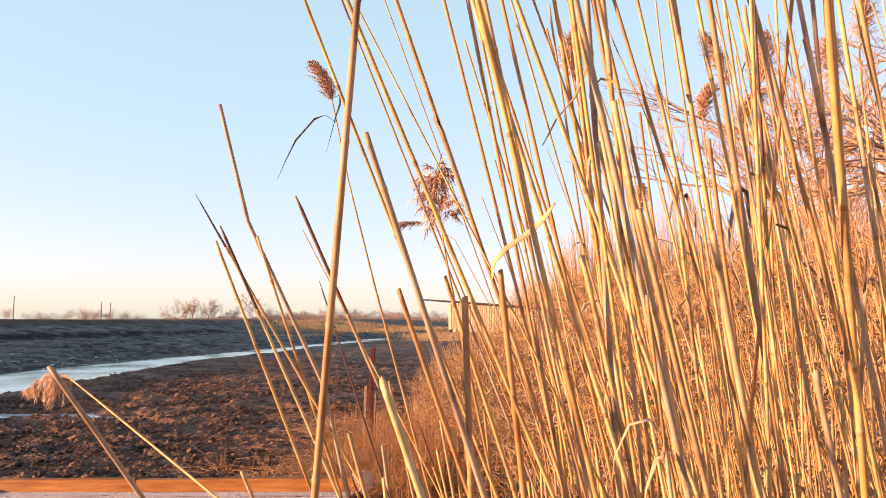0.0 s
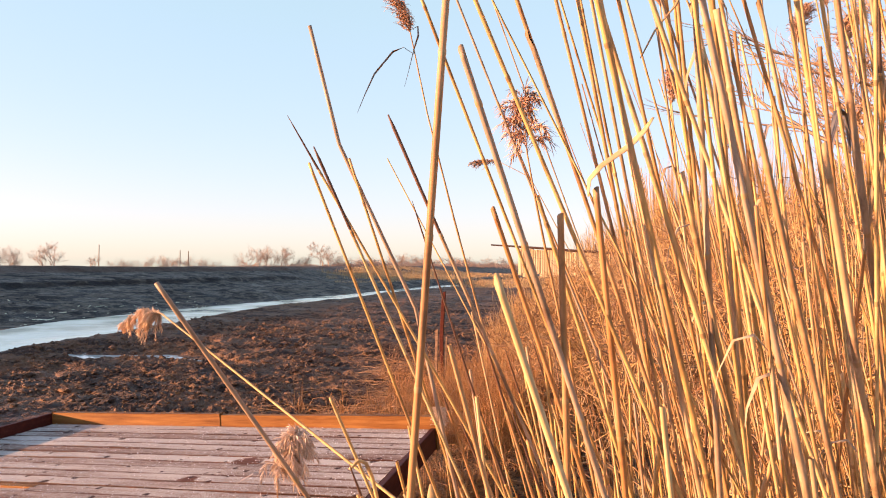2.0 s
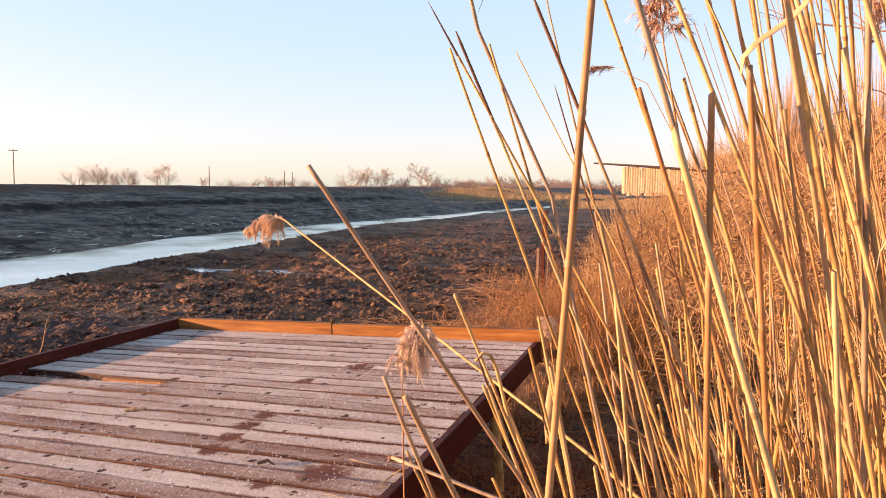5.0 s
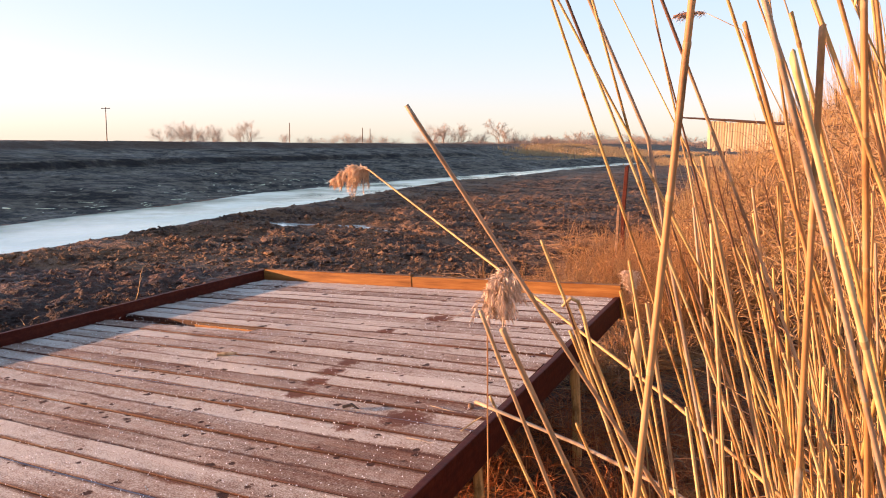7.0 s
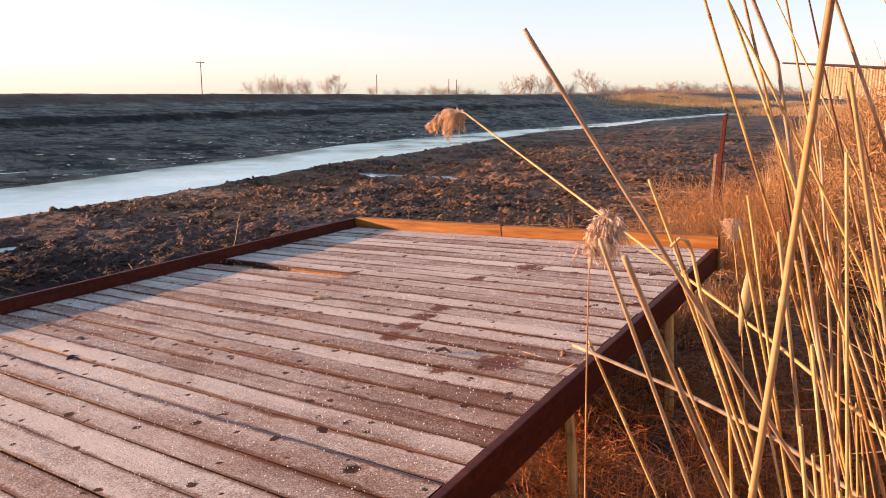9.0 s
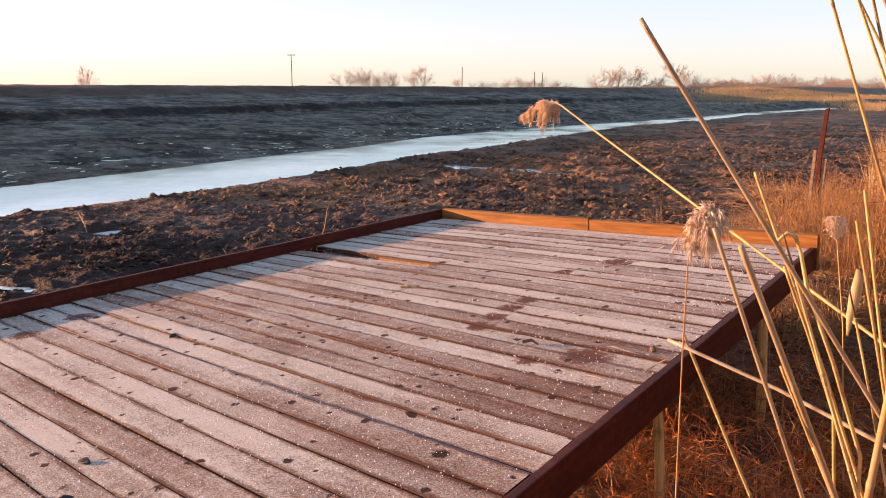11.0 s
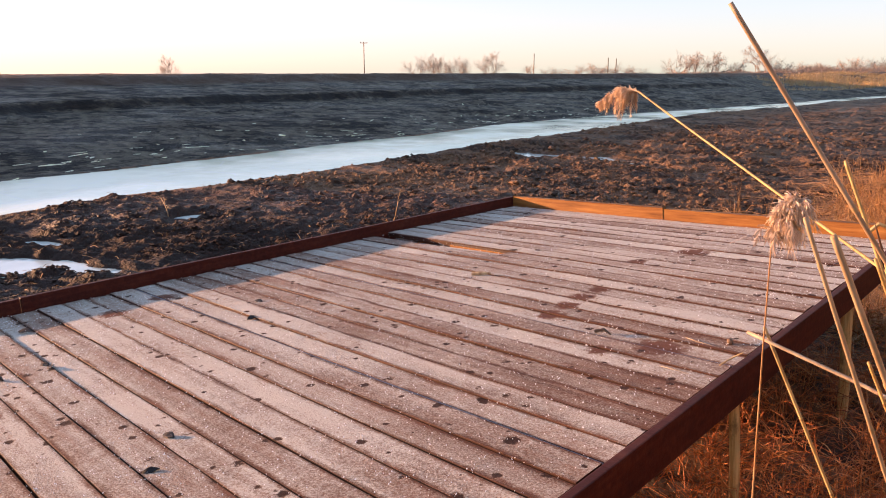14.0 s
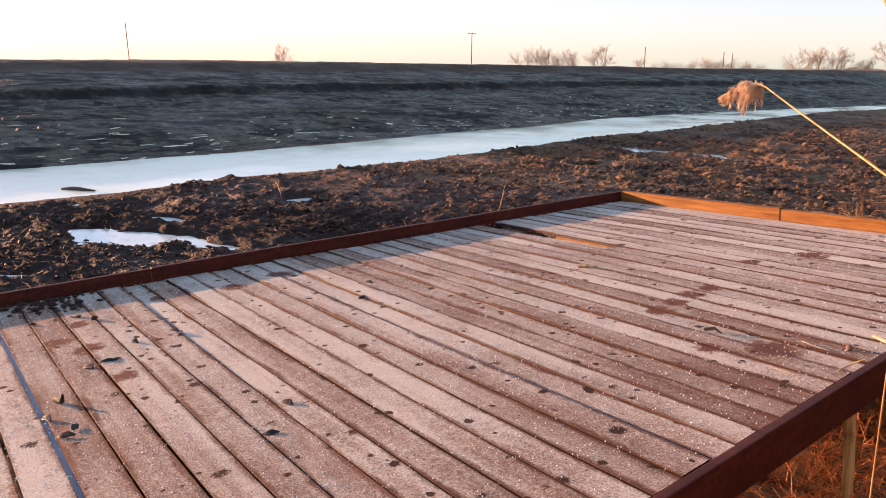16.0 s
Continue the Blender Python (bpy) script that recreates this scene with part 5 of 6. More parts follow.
items = []
for k in range(230):
    # stalks crowding the foot of the stand
    x, y = 1.00 + 0.65 * SR.random(), 1.35 + 0.8 * SR.random()
    lx, ly = max(-0.16, SR.gauss(-0.09, 0.05)), max(-0.40, SR.gauss(-0.25, 0.08))
    h = SR.uniform(0.7, 1.9)
    items.append(([(x, y, -0.74), (x + lx * h * 0.33, y + ly * h * 0.33, -0.74 + h * 0.33), (x + lx * h * 0.67, y + ly * h * 0.67, -0.74 + h * 0.67), (x + lx * h, y + ly * h, -0.74 + h)], SR.uniform(0.0026, 0.0044), 0.0022))
tagged(strands("reed_foot", items, M_REED_MANY, 6), "short golden reed stalks crowded at the foot of the stand", "reeds", kind="stuff")

items = []
for k in range(1300):
    # thin reeds close behind the front stalks
    x = 1.25 + 3.0 * SR.random()
    y = 1.55 + 1.5 * SR.random()
    h = SR.uniform(0.9, 2.5) if x > 1.6 else SR.uniform(0.5, 1.7)
    lx, ly = SR.gauss(-0.20, 0.10), SR.gauss(-0.22, 0.10)
    items.append(([(x, y, -0.72), (x + lx * h * 0.5, y + ly * h * 0.5, -0.72 + h * 0.5), (x + lx * h, y + ly * h, -0.72 + h)], SR.uniform(0.002, 0.004), 0.0012))
tagged(strands("young_reeds", items, M_REED_MANY), "thin golden reeds crowded behind the front stalks", "reeds", kind="stuff")


def tufts(name, spots, material, label, lo, hi, width=0.0016, blades=26, spread=0.5):
    items = []
    for x, y, z, s in spots:
        for b in range(blades):
            a, L = SR.uniform(0, 6.283), SR.uniform(lo, hi) * s
            r = abs(SR.gauss(0, spread)) * L
            fx, fy = x + SR.gauss(0, 0.05) * s, y + SR.gauss(0, 0.05) * s
            tx, ty = fx + math.cos(a) * r, fy + math.sin(a) * r
            top = z + math.sqrt(max(0.02, L * L - r * r)) * SR.uniform(0.5, 1.0)
            items.append(([(fx, fy, z - 0.01), (fx + (tx - fx) * 0.35, fy + (ty - fy) * 0.35, z + (top - z) * 0.62), (tx, ty, top - 0.12 * r)], width * SR.uniform(0.7, 1.5), width * 0.25))
    return tagged(strands(name, items, material), label, "grass", kind="stuff")


spots = []
for k in range(300):
    # along the deck's far end and the foot of the reed bank
    y = 5.15 + 8.5 * SR.random() ** 1.5
    x = bank_x(y) + SR.gauss(0.0, 0.5)
    if (x > -0.4 and y < 6.1) or (x > -1.4 and y < 7.4 and SR.random() < 0.75):
        continue
    spots.append((x, y, float(ground_z(x, y)), SR.uniform(0.45, 1.5)))
for k in range(60):
    x, y = -1.75 + SR.gauss(0, 0.45), 9.0 + SR.gauss(0, 0.7)
    spots.append((x, y, float(ground_z(x, y)), SR.uniform(0.8, 1.6)))
tufts("dry_grass", spots, M_GRASS, "dry straw-coloured grass tufts at the foot of the reeds", 0.18, 0.56, 0.0044, 38, 1.5)
spots = []
for k in range(130):
    y = SR.uniform(7.4, 9.7)
    off = SR.uniform(-0.6, 0.7)
    x = bank_x(y) + off
    spots.append((x, y, float(ground_z(x, y)), SR.uniform(0.6, 1.1) * (1.2 + 0.7 * off)))
tufts("tall_grass", spots, M_GRASS, "tall rust-gold dry grass round the old stakes", 0.35, 0.85, 0.0042, 34, 0.6)
spots = []
for k in range(26):
    y = 5.12 + 1.3 * SR.random()
    x = -1.35 + 1.0 * SR.random() ** 0.6
    spots.append((x, y, float(ground_z(x, y)), SR.uniform(0.5, 1.2)))
tufts("low_grass", spots, M_GRASS, "low dry grass growing along the end of the deck", 0.16, 0.42, 0.0038, 20, 1.4)
spots = []
for k in range(1150):
    y = 0.6 + 4.6 * SR.random()
    x = right_edge(y) - 0.35 + 1.9 * SR.random() ** 1.2
    if noise.noise((x * 3.4, y * 3.4, 4.0)) < -0.30:
        continue
    spots.append((x, y, -0.74 + 0.02 * SR.random(), SR.uniform(0.5, 1.25)))
tufts("rusty_grass", spots, M_RUST, "rust-brown matted grass beside and under the deck", 0.14, 0.46, 0.0026, 18, 1.0)
items = []
for k in range(5200):
    # sprawling stems matted over one another
    y = 0.7 + 4.6 * SR.random()
    x = right_edge(y) - 0.30 + 1.7 * SR.random()
    if noise.noise((x * 3.4, y * 3.4, 4.0)) < -0.34:
        continue
    z = -0.72 + 0.36 * SR.random() ** 1.6
    a, e, L = SR.uniform(0, 6.283), SR.gauss(0.15, 0.35), SR.uniform(0.08, 0.34)
    dx, dy, dz = math.cos(a) * L, math.sin(a) * L, math.sin(e) * L
    k1, k2 = SR.gauss(0, 0.12) * L, SR.gauss(0, 0.12) * L
    items.append(([(x, y, z), (x + dx * 0.33 - dy * k1 / L, y + dy * 0.33 + dx * k1 / L, z + dz * 0.4 + 0.02), (x + dx * 0.67 - dy * k2 / L, y + dy * 0.67 + dx * k2 / L, z + dz * 0.8 + 0.02), (x + dx, y + dy, z + dz)], SR.uniform(0.0014, 0.0030), 0.001))
tagged(strands("rusty_tangle", items, M_RUST), "tangled rust-red dead stems sprawling beside the deck", "grass", kind="stuff")
items = []
for k in range(900):
    y = 0.8 + 5.0 * SR.random()
    x = -0.05 + 1.6 * SR.random()
    z = -0.70 + 0.20 * SR.random() ** 2
    a, L = SR.uniform(0, 6.283), SR.uniform(0.08, 0.4)
    items.append(([(x, y, z), (x + math.cos(a) * L * 0.5, y + math.sin(a) * L * 0.5, z + 0.02), (x + math.cos(a) * L, y + math.sin(a) * L, z - 0.01)], 0.0028, 0.0018))
tagged(strands("straw_litter", items, M_LITTER), "loose straw and broken stalks lying on the ground", "litter", kind="stuff")
items = []
for k in range(1500):
    y = 0.5 + 16 * SR.random() ** 1.3
    x = float(np.interp(y, Y_ROWS, NEAR_EDGE)) + 0.3 + 10.5 * SR.random() ** 0.7
    if -3.6 < x < 0.0 and y < 5.15 or x > bank_x(y):
        continue
    z = float(ground_z(x, y)) + 0.008
    a, L = SR.uniform(0, 6.283), SR.uniform(0.03, 0.16)
    items.append(([(x, y, z), (x + math.cos(a) * L * 0.5, y + math.sin(a) * L * 0.5, z + 0.025), (x + math.cos(a) * L, y + math.sin(a) * L, z + SR.uniform(0, 0.05))], 0.0028, 0.001))
tagged(strands("mud_straw", items, M_GRASS), "bits of straw and root sticking out of the mud", "litter", kind="stuff")

# ---------------------------------------------------------------- weeds, stakes and the reed screen on the near bank
def weed(x, y, h, lean, label):
    z = float(ground_z(x, y))
    verts, faces = [], []
    rr = random.Random(int(x * 100) + 7)
    pts = [Vector((x + lean * h * t + 0.03 * math.sin(5 * t), y, z + h * t - 0.25 * lean * lean * h * t * t)) for t in (0, 0.2, 0.4, 0.6, 0.8, 1.0)]
    tube(verts, faces, pts, [0.006, 0.005, 0.0045, 0.004, 0.003, 0.0015], 5)
    for i in (2, 3, 4):
        q = pts[i] + Vector((rr.uniform(-0.15, 0.15), rr.uniform(-0.1, 0.1), rr.uniform(0.02, 0.12)))
        tube(verts, faces, [pts[i], pts[i].lerp(q, 0.5) + Vector((0, 0, 0.02)), q], [0.003, 0.0022, 0.001], 4)
    return tagged(new("dead_weed", mesh_of("dead_weed", verts, faces, [M_GRASS])), label, "weed", "dead weeds on the mud")


weed(-5.6, 5.25, 0.52, 0.48, "tall bare dead weed standing in the mud by the deck")
weed(-8.3, 3.9, 0.28, -0.55, "crooked dead weed stalk in the mud")
weed(-3.2, 5.9, 0.30, 0.1, "short dead weed standing behind the deck")
weed(-2.3, 6.3, 0.28, -0.1, "short dead weed standing behind the deck")
weed(-1.2, 7.4, 0.38, -0.08, "tall rusty dead weed among the grass")
weed(-1.6, 8.6, 0.42, -0.05, "tall rusty dead weed among the grass")


def stake(name, x, y, z0, z1, w, lean, material, label):
    bm = box_bm(-w / 2, w / 2, -w * 0.35, w * 0.35, 0, z1 - z0, 0.004)
    bmesh.ops.bisect_plane(bm, geom=bm.verts[:] + bm.edges[:] + bm.faces[:], plane_co=(0, 0, (z1 - z0) * 0.6), plane_no=(0, 0, 1))
    for v in bm.verts:
        v.co.x += lean * v.co.z + (0.02 * math.sin(v.co.z * 6))
        if v.co.z > (z1 - z0) * 0.95:
            v.co.z += v.co.x * 0.5
    me = bpy.data.meshes.new(name)
    bm.to_mesh(me)
    bm.free()
    me.materials.append(material)
    ob = new(name, me)
    ob.location = (x, y, z0)
    return tagged(ob, label, "stake", "stakes in the grass")


stake("wooden_stake", -1.95, 10.2, -0.6, 0.86, 0.05, 0.0, M_RIM, "dark red-brown stake standing in the grass")
stake("wooden_stake", -1.93, 9.85, -0.6, 0.38, 0.036, 0.02, M_OLDWOOD, "pale split wooden stake with a broken top")
stake("wooden_stake", -1.86, 9.9, -0.6, 0.26, 0.034, 0.08, M_OLDWOOD, "pale split wooden stake with a broken top")

screen = new("reed_screen")
screen.location = (-1.78, 13.1, -0.55)
screen.rotation_euler = (0, 0, radians(7))
tagged(screen, "raised screen of bundled pale reeds hung from a dark pole", "screen")
SCR = random.Random(9)
for k in range(118):
    x = 0.30 + k * 0.040
    h = 2.10 - 0.060 * x + SCR.uniform(-0.025, 0.01)
    low = 1.66 - 0.05 * x + SCR.uniform(-0.05, 0.05)
    bm = bmesh.new()
    bmesh.ops.create_cone(bm, cap_ends=True, segments=6, radius1=0.048, radius2=0.050, depth=h - low)
    for v in bm.verts:
        v.co.y *= 0.35
        v.co += Vector((x + SCR.uniform(-0.005, 0.005), SCR.uniform(-0.002, 0.002), (h + low) / 2))
    part("reed_stalk", bm, M_THATCH, screen)
verts, faces = [], []
tube(verts, faces, [(-0.2, -0.09, 2.135), (0.6, -0.08, 2.085), (2.4, -0.07, 1.96), (4.95, -0.07, 1.80)], [0.012, 0.020, 0.022, 0.022], 8)
for x, h in ((0.5, 2.08), (2.7, 1.93), (4.8, 1.80)):
    V, F = [], []
    tube(V, F, [(x, 0.05, -0.15), (x + 0.02, 0.05, h * 0.5), (x, 0.04, h)], [0.022, 0.020, 0.018], 7)
    child("post", mesh_of("post", V, F, [M_OLDWOOD], True), screen, "weathered grey wooden post")
child("top_pole", mesh_of("top_pole", verts, faces, [M_TIP]), screen, "dark weathered pole")
items = []
for k in range(2200):
    # reeds grown up in front of the screen
    x, y = SCR.uniform(-1.65, 1.6), SCR.uniform(11.2, 12.7)
    h = SCR.uniform(1.0, 1.75) * (0.85 + 0.12 * (x + 1.65)) * min(1.0, 0.55 + 0.9 * (x + 1.65))
    lx, ly = SCR.gauss(-0.08, 0.12), SCR.gauss(0, 0.1)
    items.append(([(x, y, -0.55), (x + lx * 0.4 * h, y + ly * 0.4 * h, -0.55 + 0.55 * h), (x + lx * h, y + ly * h, -0.55 + h)], SCR.uniform(0.004, 0.009), 0.002))
tagged(strands("screen_reeds", items, M_REED_MANY), "dry golden reeds crowded in front of the reed screen", "reeds", kind="stuff")


# ---------------------------------------------------------------- bare trees
def bare_tree(seed, height, spread, levels, kids, twig, droop=0.0, stems=1, fan=0.28):
    """Returns the point lists of a trunk with limbs and of its twigs; the foot at the origin."""
    rr = random.Random(seed)
    trunk, twigs = [], []

    def grow(p, d, L, r, lev):
        n = 4
        pts = [p]
        for i in range(n):
            d = (d + Vector((rr.gauss(0, 0.13), rr.gauss(0, 0.13), 0.05 - droop * (levels - lev) * 0.06))).normalized()
            p = p + d * L / n
            pts.append(p)
        (trunk if lev >= levels - 1 else twigs).append((pts, r, r * 0.6))
        if lev == 0:
            return
        for k in range(kids if lev < levels else kids + 1):
            t = rr.uniform(0.35, 1.0)
            i = min(n - 1, int(t * n))
            q = pts[i].lerp(pts[i + 1], t * n - i)
            a = rr.uniform(0, 6.283)
            u, v = ring_frame(d)
            nd = (d * rr.uniform(0.6, 1.0) + (math.cos(a) * u + math.sin(a) * v) * rr.uniform(0.5, 1.0) * spread).normalized()
            if nd.z < -0.1 and not droop:
                nd.z *= -0.4
            grow(q, nd, L * rr.uniform(0.55, 0.8), max(twig, r * 0.52), lev - 1)

    for s in range(stems):
        lean = Vector((rr.gauss(0, fan), rr.gauss(0, fan), 1)) if stems > 1 else Vector((rr.gauss(0, 0.08), rr.gauss(0, 0.08), 1))
        grow(Vector((rr.gauss(0, 0.12 * (stems - 1)), rr.gauss(0, 0.12 * (stems - 1)), -0.1)), lean.normalized(), height * (0.42 if stems == 1 else 0.45), height * (0.022 if stems == 1 else 0.011), levels)
    return trunk, twigs


def tree_thing(name, trunk, twigs, material, label, group, sides=5):
    thing = new(name)
    a = strands("trunk", trunk, material, sides)
    a.parent = thing
    b = strands("crown", twigs, material, 3)
    b.parent = thing
    tagged(thing, label, "tree", group)
    return thing


def polar(az, dist):
    """A place seen from the deck: degrees to the left of straight ahead, and metres."""
    a = radians(az)
    return 1.1 - math.sin(a) * dist, -0.05 + math.cos(a) * dist


KINDS, TALL = [], []
for seed, sp, lv, kd, st, fan in ((1, 0.65, 3, 3, 8, 0.60), (2, 0.75, 3, 4, 5, 0.45), (3, 0.85, 4, 3, 2, 0.30), (4, 0.65, 3, 3, 7, 0.55)):
    trunk, twigs = bare_tree(seed, 8.0, sp, lv, kd, 0.020, stems=st, fan=fan)
    TALL.append(max(p.z for pts, a, b in twigs for p in pts))
    KINDS.append(tree_thing("far_tree", trunk, twigs, M_FARTREE, "bare leafless tree far off on the skyline", "trees on the skyline"))
USED = set()


def plant(kind, az, dist, height, wide=1.0, turn=0.0):
    x, y = polar(az, dist)
    z = float(ground_z(x, y))
    k = (height + 1.1 - 0.0017 * dist - z + 0.3) / TALL[kind]
    m = pose(x, y, z - 0.3, 0, 0, turn)
    if kind not in USED:
        USED.add(kind)
        ob = KINDS[kind]
        ob.matrix_world = m
    else:
        ob = copy_thing(KINDS[kind], m)
    ob.scale = (k * wide * 1.25, k * wide * 1.25, k)
    return ob


for kind, az, dist, height, wide in ((0, 49.15, 130, 3.1, 0.9), (3, 48.2, 132, 3.3, 0.8), (1, 47.5, 131, 2.9, 0.8), (1, 46.3, 136, 3.0, 0.8), (3, 45.9, 136, 2.9, 0.7),
                                     (0, 44.1, 138, 3.4, 0.9), (2, 43.5, 138, 3.7, 0.9), (3, 41.25, 150, 1.7, 0.9), (1, 66.1, 120, 2.5, 0.5), (2, 66.2, 121, 2.7, 0.5),
                                     (1, 31.1, 190, 5.2, 0.8), (2, 30.4, 192, 5.0, 0.9), (3, 29.9, 190, 4.6, 0.8), (2, 28.9, 190, 4.9, 0.9), (1, 28.5, 191, 4.6, 0.9),
                                     (0, 27.1, 190, 3.4, 1.0), (2, 26.0, 180, 5.8, 0.8), (3, 25.5, 182, 4.4, 1.0), (0, 24.6, 190, 3.6, 1.1), (1, 23.4, 200, 3.0, 1.2),
                                     (0, 38.0, 230, 2.4, 1.4), (3, 36.9, 230, 3.0, 1.2), (0, 36.2, 235, 2.6, 1.4), (1, 35.0, 235, 3.2, 1.2), (0, 34.0, 240, 2.6, 1.5), (0, 39.6, 200, 1.9, 1.5),
                                     (0, 20.9, 320, 5.4, 1.2), (3, 20.2, 320, 6.0, 1.1), (0, 19.4, 320, 5.6, 1.3), (1, 18.6, 322, 5.8, 1.2), (0, 17.6, 330, 5.0, 1.4), (3, 16.6, 330, 5.2, 1.3),
                                     (0, 15.4, 330, 5.0, 1.4), (1, 13.9, 330, 5.4, 1.2), (0, 12.6, 330, 5.0, 1.4), (3, 11.0, 330, 5.6, 1.2), (0, 22.0, 320, 4.4, 1.4)):
    plant(kind, az, dist, height, wide, az * 37 % 360)


def utility_pole(az, dist, height, arm, lean=0.0):
    thing = new("utility_pole")
    x, y = polar(az, dist)
    thing.location = (x, y, float(ground_z(x, y)) - 0.1)
    thing.rotation_euler = (0, radians(lean), radians(az))
    bm = bmesh.new()
    bmesh.ops.create_cone(bm, cap_ends=True, segments=8, radius1=0.0006 * dist, radius2=0.00045 * dist, depth=height)
    bmesh.ops.translate(bm, verts=bm.verts, vec=(0, 0, height / 2))
    part("pole", bm, M_OLDWOOD, thing)
    if arm:
        beam = part("crossarm", box_bm(-arm / 2, arm / 2, -0.22, -0.13, height - 0.26, height - 0.15, 0.01), M_OLDWOOD, thing)
        for s in (-0.42, 0.0, 0.42):
            bm = bmesh.new()
            bmesh.ops.create_cone(bm, cap_ends=True, segments=6, radius1=0.05, radius2=0.03, depth=0.18)
            bmesh.ops.translate(bm, verts=bm.verts, vec=(s * arm, -0.17, height - 0.06))
            part("insulator", bm, M_LEAF_GREY, beam)
    return tagged(thing, "wooden utility pole far off behind the bank", "utility pole", "utility poles")


utility_pole(52.95, 150, 6.4, 1.4)
utility_pole(76.27, 95, 4.6, 0, -2)
utility_pole(40.9, 180, 5.0, 0)
utility_pole(35.75, 230, 5.2, 0)
utility_pole(35.2, 232, 5.0, 0)

def rise(plan, r0, r1):
    """Upright stalks from (x, y, height, lean, lean) rows, standing on the ground."""
    zs = ground_z(np.array([p[0] for p in plan]), np.array([p[1] for p in plan])) - 0.04
    return [([(x, y, z), (x + lx * h * 0.45, y + ly * h * 0.45, z + h * 0.58), (x + lx * h, y + ly * h, z + h)], r0, r1) for (x, y, h, lx, ly), z in zip(plan, zs.tolist())]


# hedges and reed belts on the skyline
plan = []
for k in range(14000):
    az = SR.uniform(8, 60)
    d = SR.uniform(190, 330) if az < 45 else SR.uniform(150, 230)
    x, y = polar(az, d)
    dense = 0.55 + 0.6 * noise.noise((az * 0.6, 0.0, 7.0))
    h = max(0.25, (2.6 if az < 26 else 1.5 if az < 40 else 0.7) * dense) * SR.uniform(0.4, 1.1)
    plan.append((x, y, h, SR.gauss(0, 0.3), SR.gauss(0, 0.3)))
items = rise(plan, 0.06, 0.02)
tagged(strands("far_hedge", items, M_FARTREE), "thin line of bare scrub along the horizon", "scrub", kind="stuff")
plan = []
for k in range(26000):
    y = SR.uniform(64, 130)
    x = -38 + 40 * SR.random() + (y - 46) * -0.12
    if noise.noise((x * 0.12, y * 0.10, 3.0)) < -0.12 or -x / y > 0.45 + 0.05 * noise.noise((y * 0.2, 1.0, 5.0)):
        continue
    if -2.5 < x - float(np.interp(y, Y_ROWS, FAR_EDGE)) < 3.5 and y < 82:
        continue
    h = SR.uniform(0.3, 1.0) * (0.28 if y < 70 else 0.55)
    plan.append((x, y, h, SR.gauss(0, 0.25), SR.gauss(0, 0.25)))
items = rise(plan, 0.028, 0.010)
tagged(strands("far_reeds", items, M_REED_MANY), "golden reed patches where the river bends away", "reeds", kind="stuff")

# willows behind the reed bed
for seed, x, y, h, lab in ((31, 6.4, 14.0, 9.0, "bare drooping willow tree behind the reeds"), (32, 9.2, 12.5, 10.0, "bare drooping willow tree behind the reeds"), (33, 7.4, 19.5, 9.0, "bare thin-twigged tree behind the reeds")):
    trunk, twigs = bare_tree(seed, h, 0.7 if seed < 33 else 0.6, 5, 4, 0.0030, droop=0.55 if seed < 33 else 0.0)
    t = tree_thing("willow_tree", trunk, twigs, M_TWIG, lab, "trees behind the reeds")
    t.location = (x, y, -0.4)
items = []
for cx, cy, R, H in ((0.9, 15.0, 1.3, 3.5), (2.5, 15.0, 1.5, 3.9), (4.3, 14.0, 1.8, 4.1), (-0.4, 16.5, 1.0, 2.5), (6.5, 13.0, 1.8, 4.2)):
    for k in range(2600):
        a, rad = SR.uniform(0, 6.283), R * SR.random() ** 0.5
        x, y = cx + math.cos(a) * rad * 0.4, cy + math.sin(a) * rad * 0.4
        tx, ty = cx + math.cos(a) * rad, cy + math.sin(a) * rad
        h = H * (1 - 0.45 * (rad / R) ** 2) * SR.uniform(0.55, 1.08)
        items.append(([(x, y, -0.4), ((x + tx) / 2, (y + ty) / 2, -0.4 + h * 0.55), (tx, ty, -0.4 + h)], 0.008, 0.002))
tagged(strands("osier_shrubs", items, M_WILLOW), "orange-twigged bare osier shrubs behind the reeds", "shrub", kind="stuff")

# ---------------------------------------------------------------- small things on the deck
DECK_M = Matrix.Translation(PIVOT) @ DECK @ Matrix.Translation(-PIVOT)


def on_deck(x, y, z=0.0):
    return DECK_M @ Vector((x, y, z))


DR = random.Random(12)
verts, faces = [], []
for k in range(13000):
    x, y = DR.uniform(LEFT_X + 0.02, right_edge(2.0)), -0.3 + (FAR_Y + 0.28) * DR.random() ** 1.25
    if x > right_edge(y):
        continue
    p = on_deck(x, y, 0.004)
    r = DR.choice((0.0010, 0.0013, 0.0016, 0.0020, 0.0024, 0.0030)) * (0.9 + 0.03 * y)
    o = len(verts)
    for q in ((r, 0, 0), (-r, 0, 0), (0, r, 0), (0, -r, 0), (0, 0, r * 1.3), (0, 0, -r)):
        verts.append((p.x + q[0], p.y + q[1], p.z + q[2]))
    faces += [(o, o + 2, o + 4), (o + 2, o + 1, o + 4), (o + 1, o + 3, o + 4), (o + 3, o, o + 4), (o, o + 5, o + 2), (o + 2, o + 5, o + 1), (o + 1, o + 5, o + 3), (o + 3, o + 5, o)]
n = Nodes("rime", 0.25, 0.6)
M_RIME = n.done((0.88, 0.88, 0.90))
tagged(new("frost_crystals", mesh_of("frost_crystals", verts, faces, [M_RIME])), "glinting white frost crystals scattered over the boards", "frost", kind="stuff")

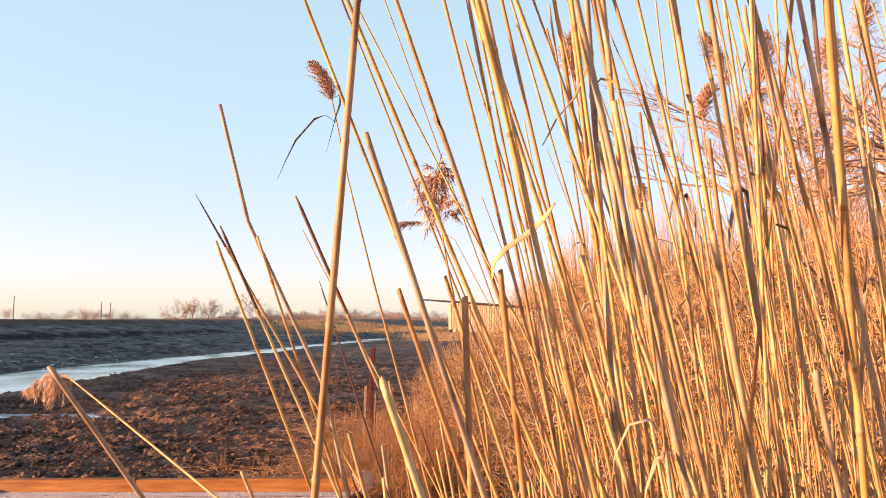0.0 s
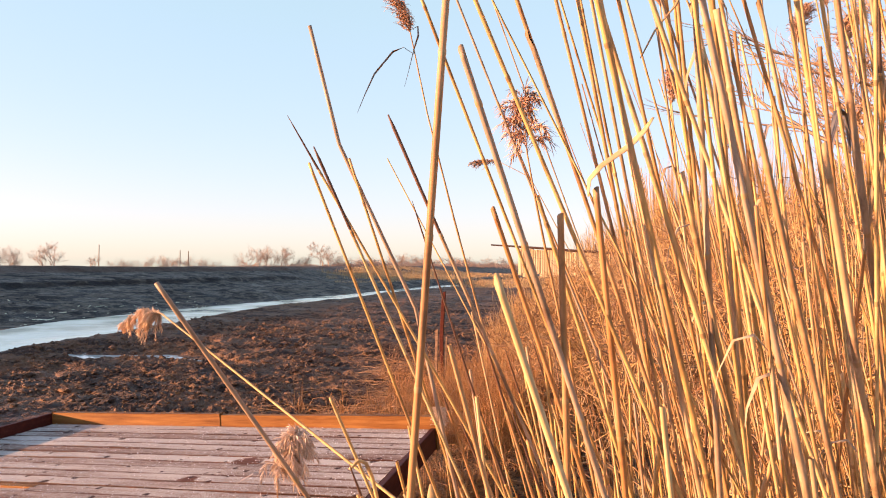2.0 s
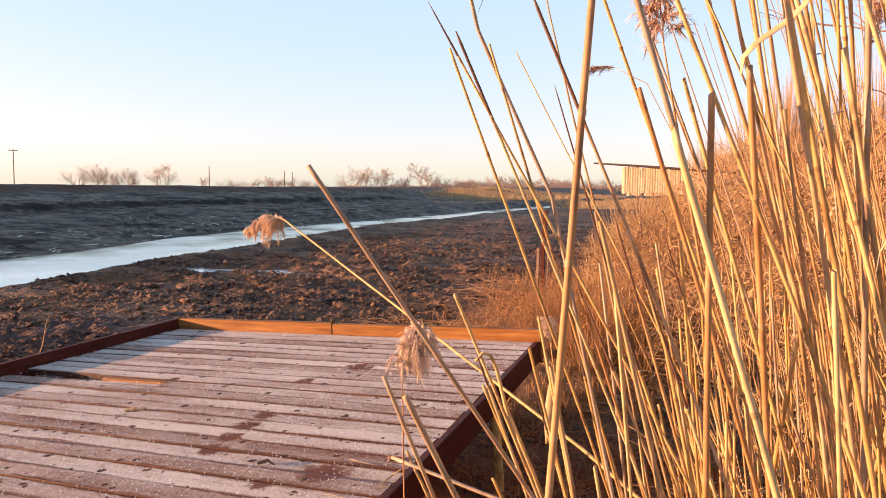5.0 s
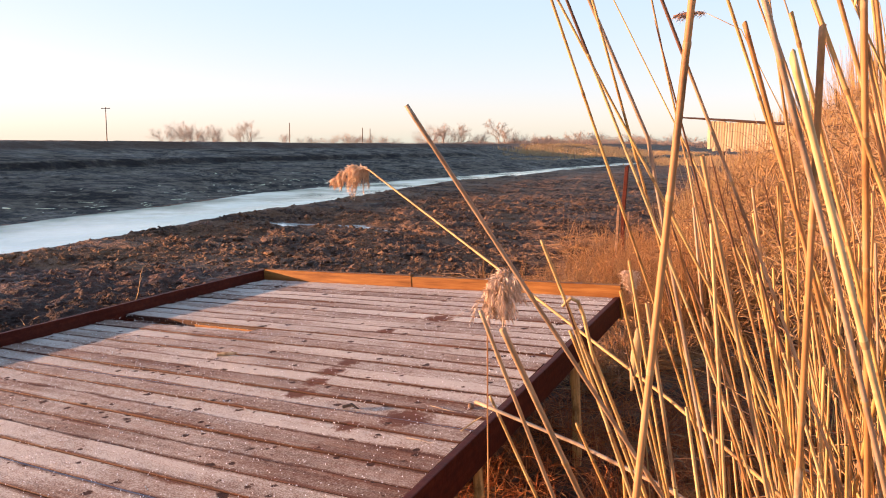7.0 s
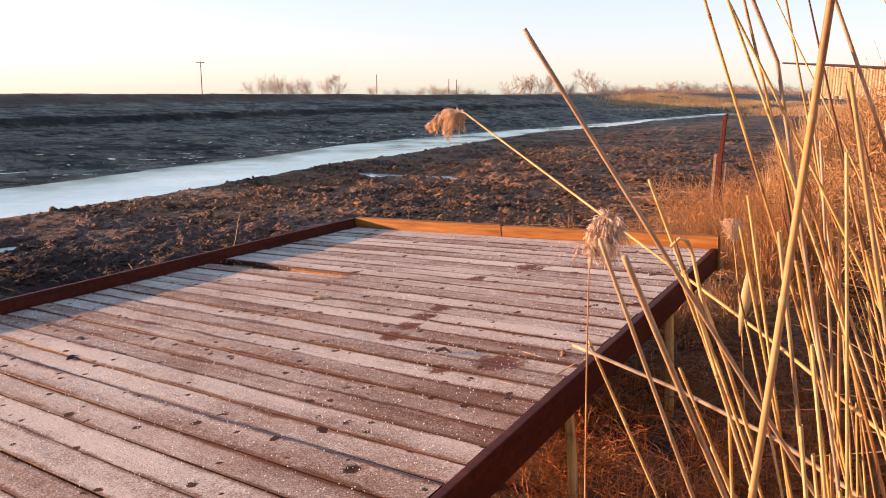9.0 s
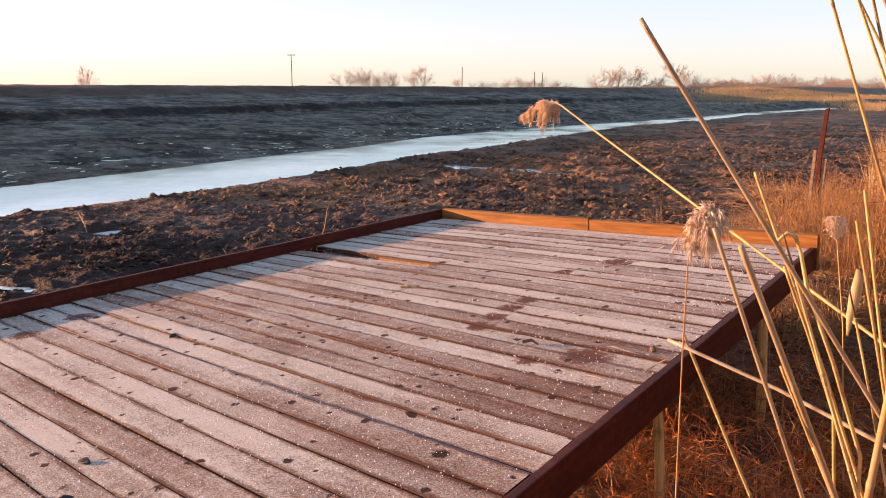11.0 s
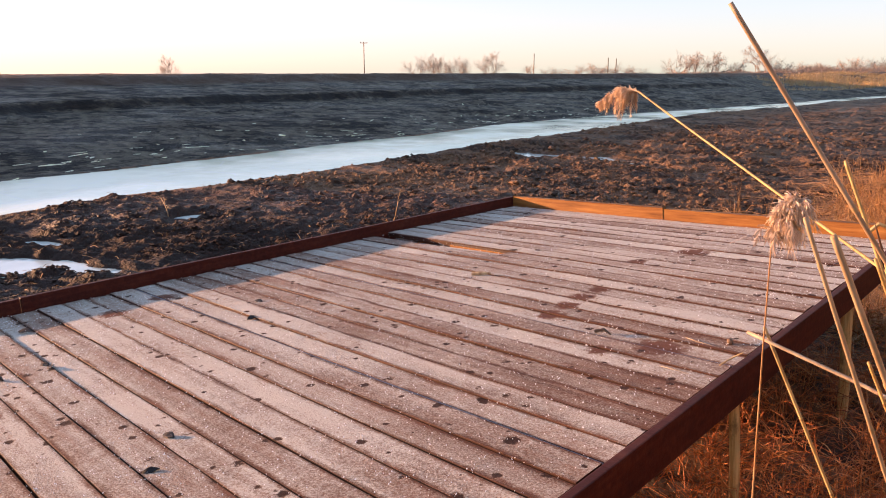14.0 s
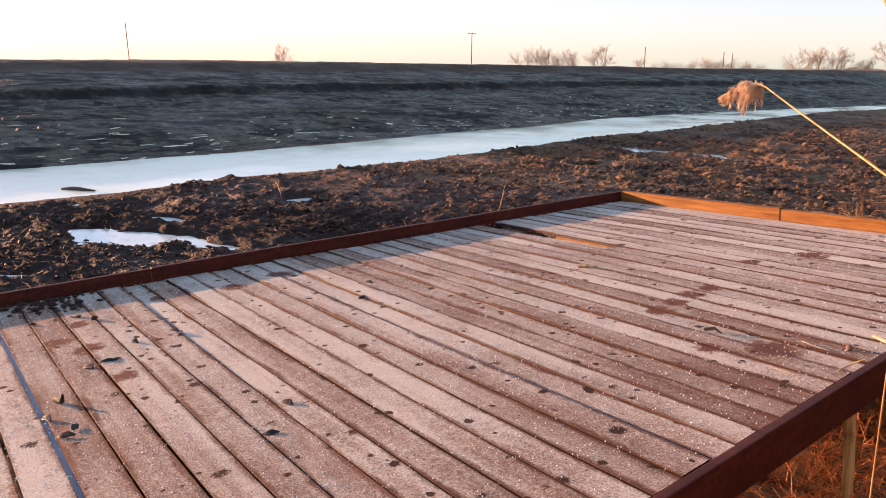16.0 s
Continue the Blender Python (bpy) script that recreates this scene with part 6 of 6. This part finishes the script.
def twig(points, r, label, material=None, name="twig"):
    verts, faces = [], []
    pts = [on_deck(*p) for p in points]
    tube(verts, faces, pts, [r] + [r * 1.1] * (len(pts) - 2) + [r * 0.5], 6)
    faces.append(tuple(range(5, -1, -1)))
    return tagged(new(name, mesh_of(name, verts, faces, [material or M_OLDWOOD])), label, "twig", "bits lying on the deck")


twig([(-1.98, 2.96, 0.008), (-1.93, 2.985, 0.012), (-1.88, 3.01, 0.014)], 0.010, "short pale piece of bark lying on the boards", M_SHEATH)
def scrap(x, y, size, turn, material, label):
    """A small curled dead leaf lying on the boards."""
    verts, faces = [], []
    a = radians(turn)
    pts = [on_deck(x + size * t * math.cos(a), y + size * t * math.sin(a), 0.003 + 0.10 * size * (1 - (2 * t - 1) ** 2) * (0.4 + 0.6 * t)) for t in (0, 0.25, 0.5, 0.75, 1.0)]
    ribbon(verts, faces, pts, [0.05 * size, 0.22 * size, 0.26 * size, 0.16 * size, 0.03 * size], (-math.sin(a), math.cos(a), 0.3), 0.5)
    ob = new("dead_leaf", mesh_of("dead_leaf", verts, faces, [material], True))
    mod = ob.modifiers.new("thickness", 'SOLIDIFY')
    mod.thickness = 0.001
    return tagged(ob, label, "leaf", "bits lying on the deck")


for x, y, size, turn in ((-2.17, 0.36, 0.07, 20), (-2.15, 0.41, 0.08, 75), (-2.12, 0.46, 0.06, 130), (-2.2, 0.43, 0.05, 200), (-1.70, 0.14, 0.06, 15), (-1.49, 0.15, 0.06, 60), (-1.51, 0.20, 0.05, 150),
                         (-2.42, 0.78, 0.05, 30), (-2.37, 0.81, 0.06, 340), (-2.57, 1.90, 0.06, 10), (-2.27, 1.69, 0.06, 100), (-3.08, 0.86, 0.08, 40), (-1.28, 0.84, 0.06, 10), (-1.06, 0.68, 0.05, 70)):
    scrap(x, y, size, turn, M_DEAD, "dark curled dead leaf lying on the frosted boards")
twig([(-1.84, 0.20, 0.004), (-1.79, 0.215, 0.012), (-1.785, 0.22, 0.035)], 0.010, "small dark upright stub of wood on the boards", M_DEAD)
twig([(-2.36, 0.60, 0.004), (-2.34, 0.605, 0.014), (-2.32, 0.61, 0.006)], 0.008, "small dark crumb of mud on the boards", M_DEAD)
twig([(-0.80, 2.53, 0.004), (-0.76, 2.54, 0.016), (-0.72, 2.53, 0.006)], 0.007, "small dark twig on the boards", M_DEAD)
twig([(-0.46, 2.68, 0.004), (-0.40, 2.66, 0.005), (-0.33, 2.65, 0.004)], 0.0014, "pale straw lying on the boards", M_SHEATH, "straw")
twig([(-0.36, 2.34, 0.004), (-0.30, 2.335, 0.006), (-0.24, 2.33, 0.005)], 0.0014, "pale straw lying on the boards", M_SHEATH, "straw")
twig([(-0.20, 2.47, 0.006), (-0.17, 2.52, 0.03), (-0.14, 2.53, 0.05)], 0.003, "pale chip of reed at the edge of the deck", M_LEAF, "straw")
# a cut reed stub, given a small rounded lump for its shape
bm = bmesh.new()
bmesh.ops.create_icosphere(bm, subdivisions=2, radius=0.013)
for v in bm.verts:
    v.co *= 1 + 0.25 * noise.noise(v.co * 60)
me = bpy.data.meshes.new("pebble")
bm.to_mesh(me)
bm.free()
me.materials.append(M_OLDWOOD)
ob = new("pebble", me)
ob.location = on_deck(-0.292, 2.722, 0.010)
tagged(ob, "small brown cut reed stub lying near the deck's edge", "pebble")

spots = []
for k in range(110):
    x, y = LEFT_X + 0.02 + abs(DR.gauss(0, 0.18)), 0.42 + DR.gauss(0, 0.12)
    p = on_deck(x, y, 0.004)
    spots.append((p.x, p.y, p.z, DR.uniform(0.006, 0.022)))
tagged(lumps_mesh("mud_crumbs", spots, M_MUD), "dark crumbs of mud fallen onto the boards", "crumbs", kind="stuff")

# a waterlogged piece of wood frozen into the river
verts, faces = [], []
tube(verts, faces, [(-11.53, 1.83, -0.795), (-11.41, 1.95, -0.78), (-11.28, 2.05, -0.775), (-11.13, 2.21, -0.79)], [0.02, 0.032, 0.028, 0.01], 6)
faces.append((5, 4, 3, 2, 1, 0))
tagged(new("driftwood", mesh_of("driftwood", verts, faces, [M_TIP])), "dark waterlogged piece of wood frozen into the ice", "wood")
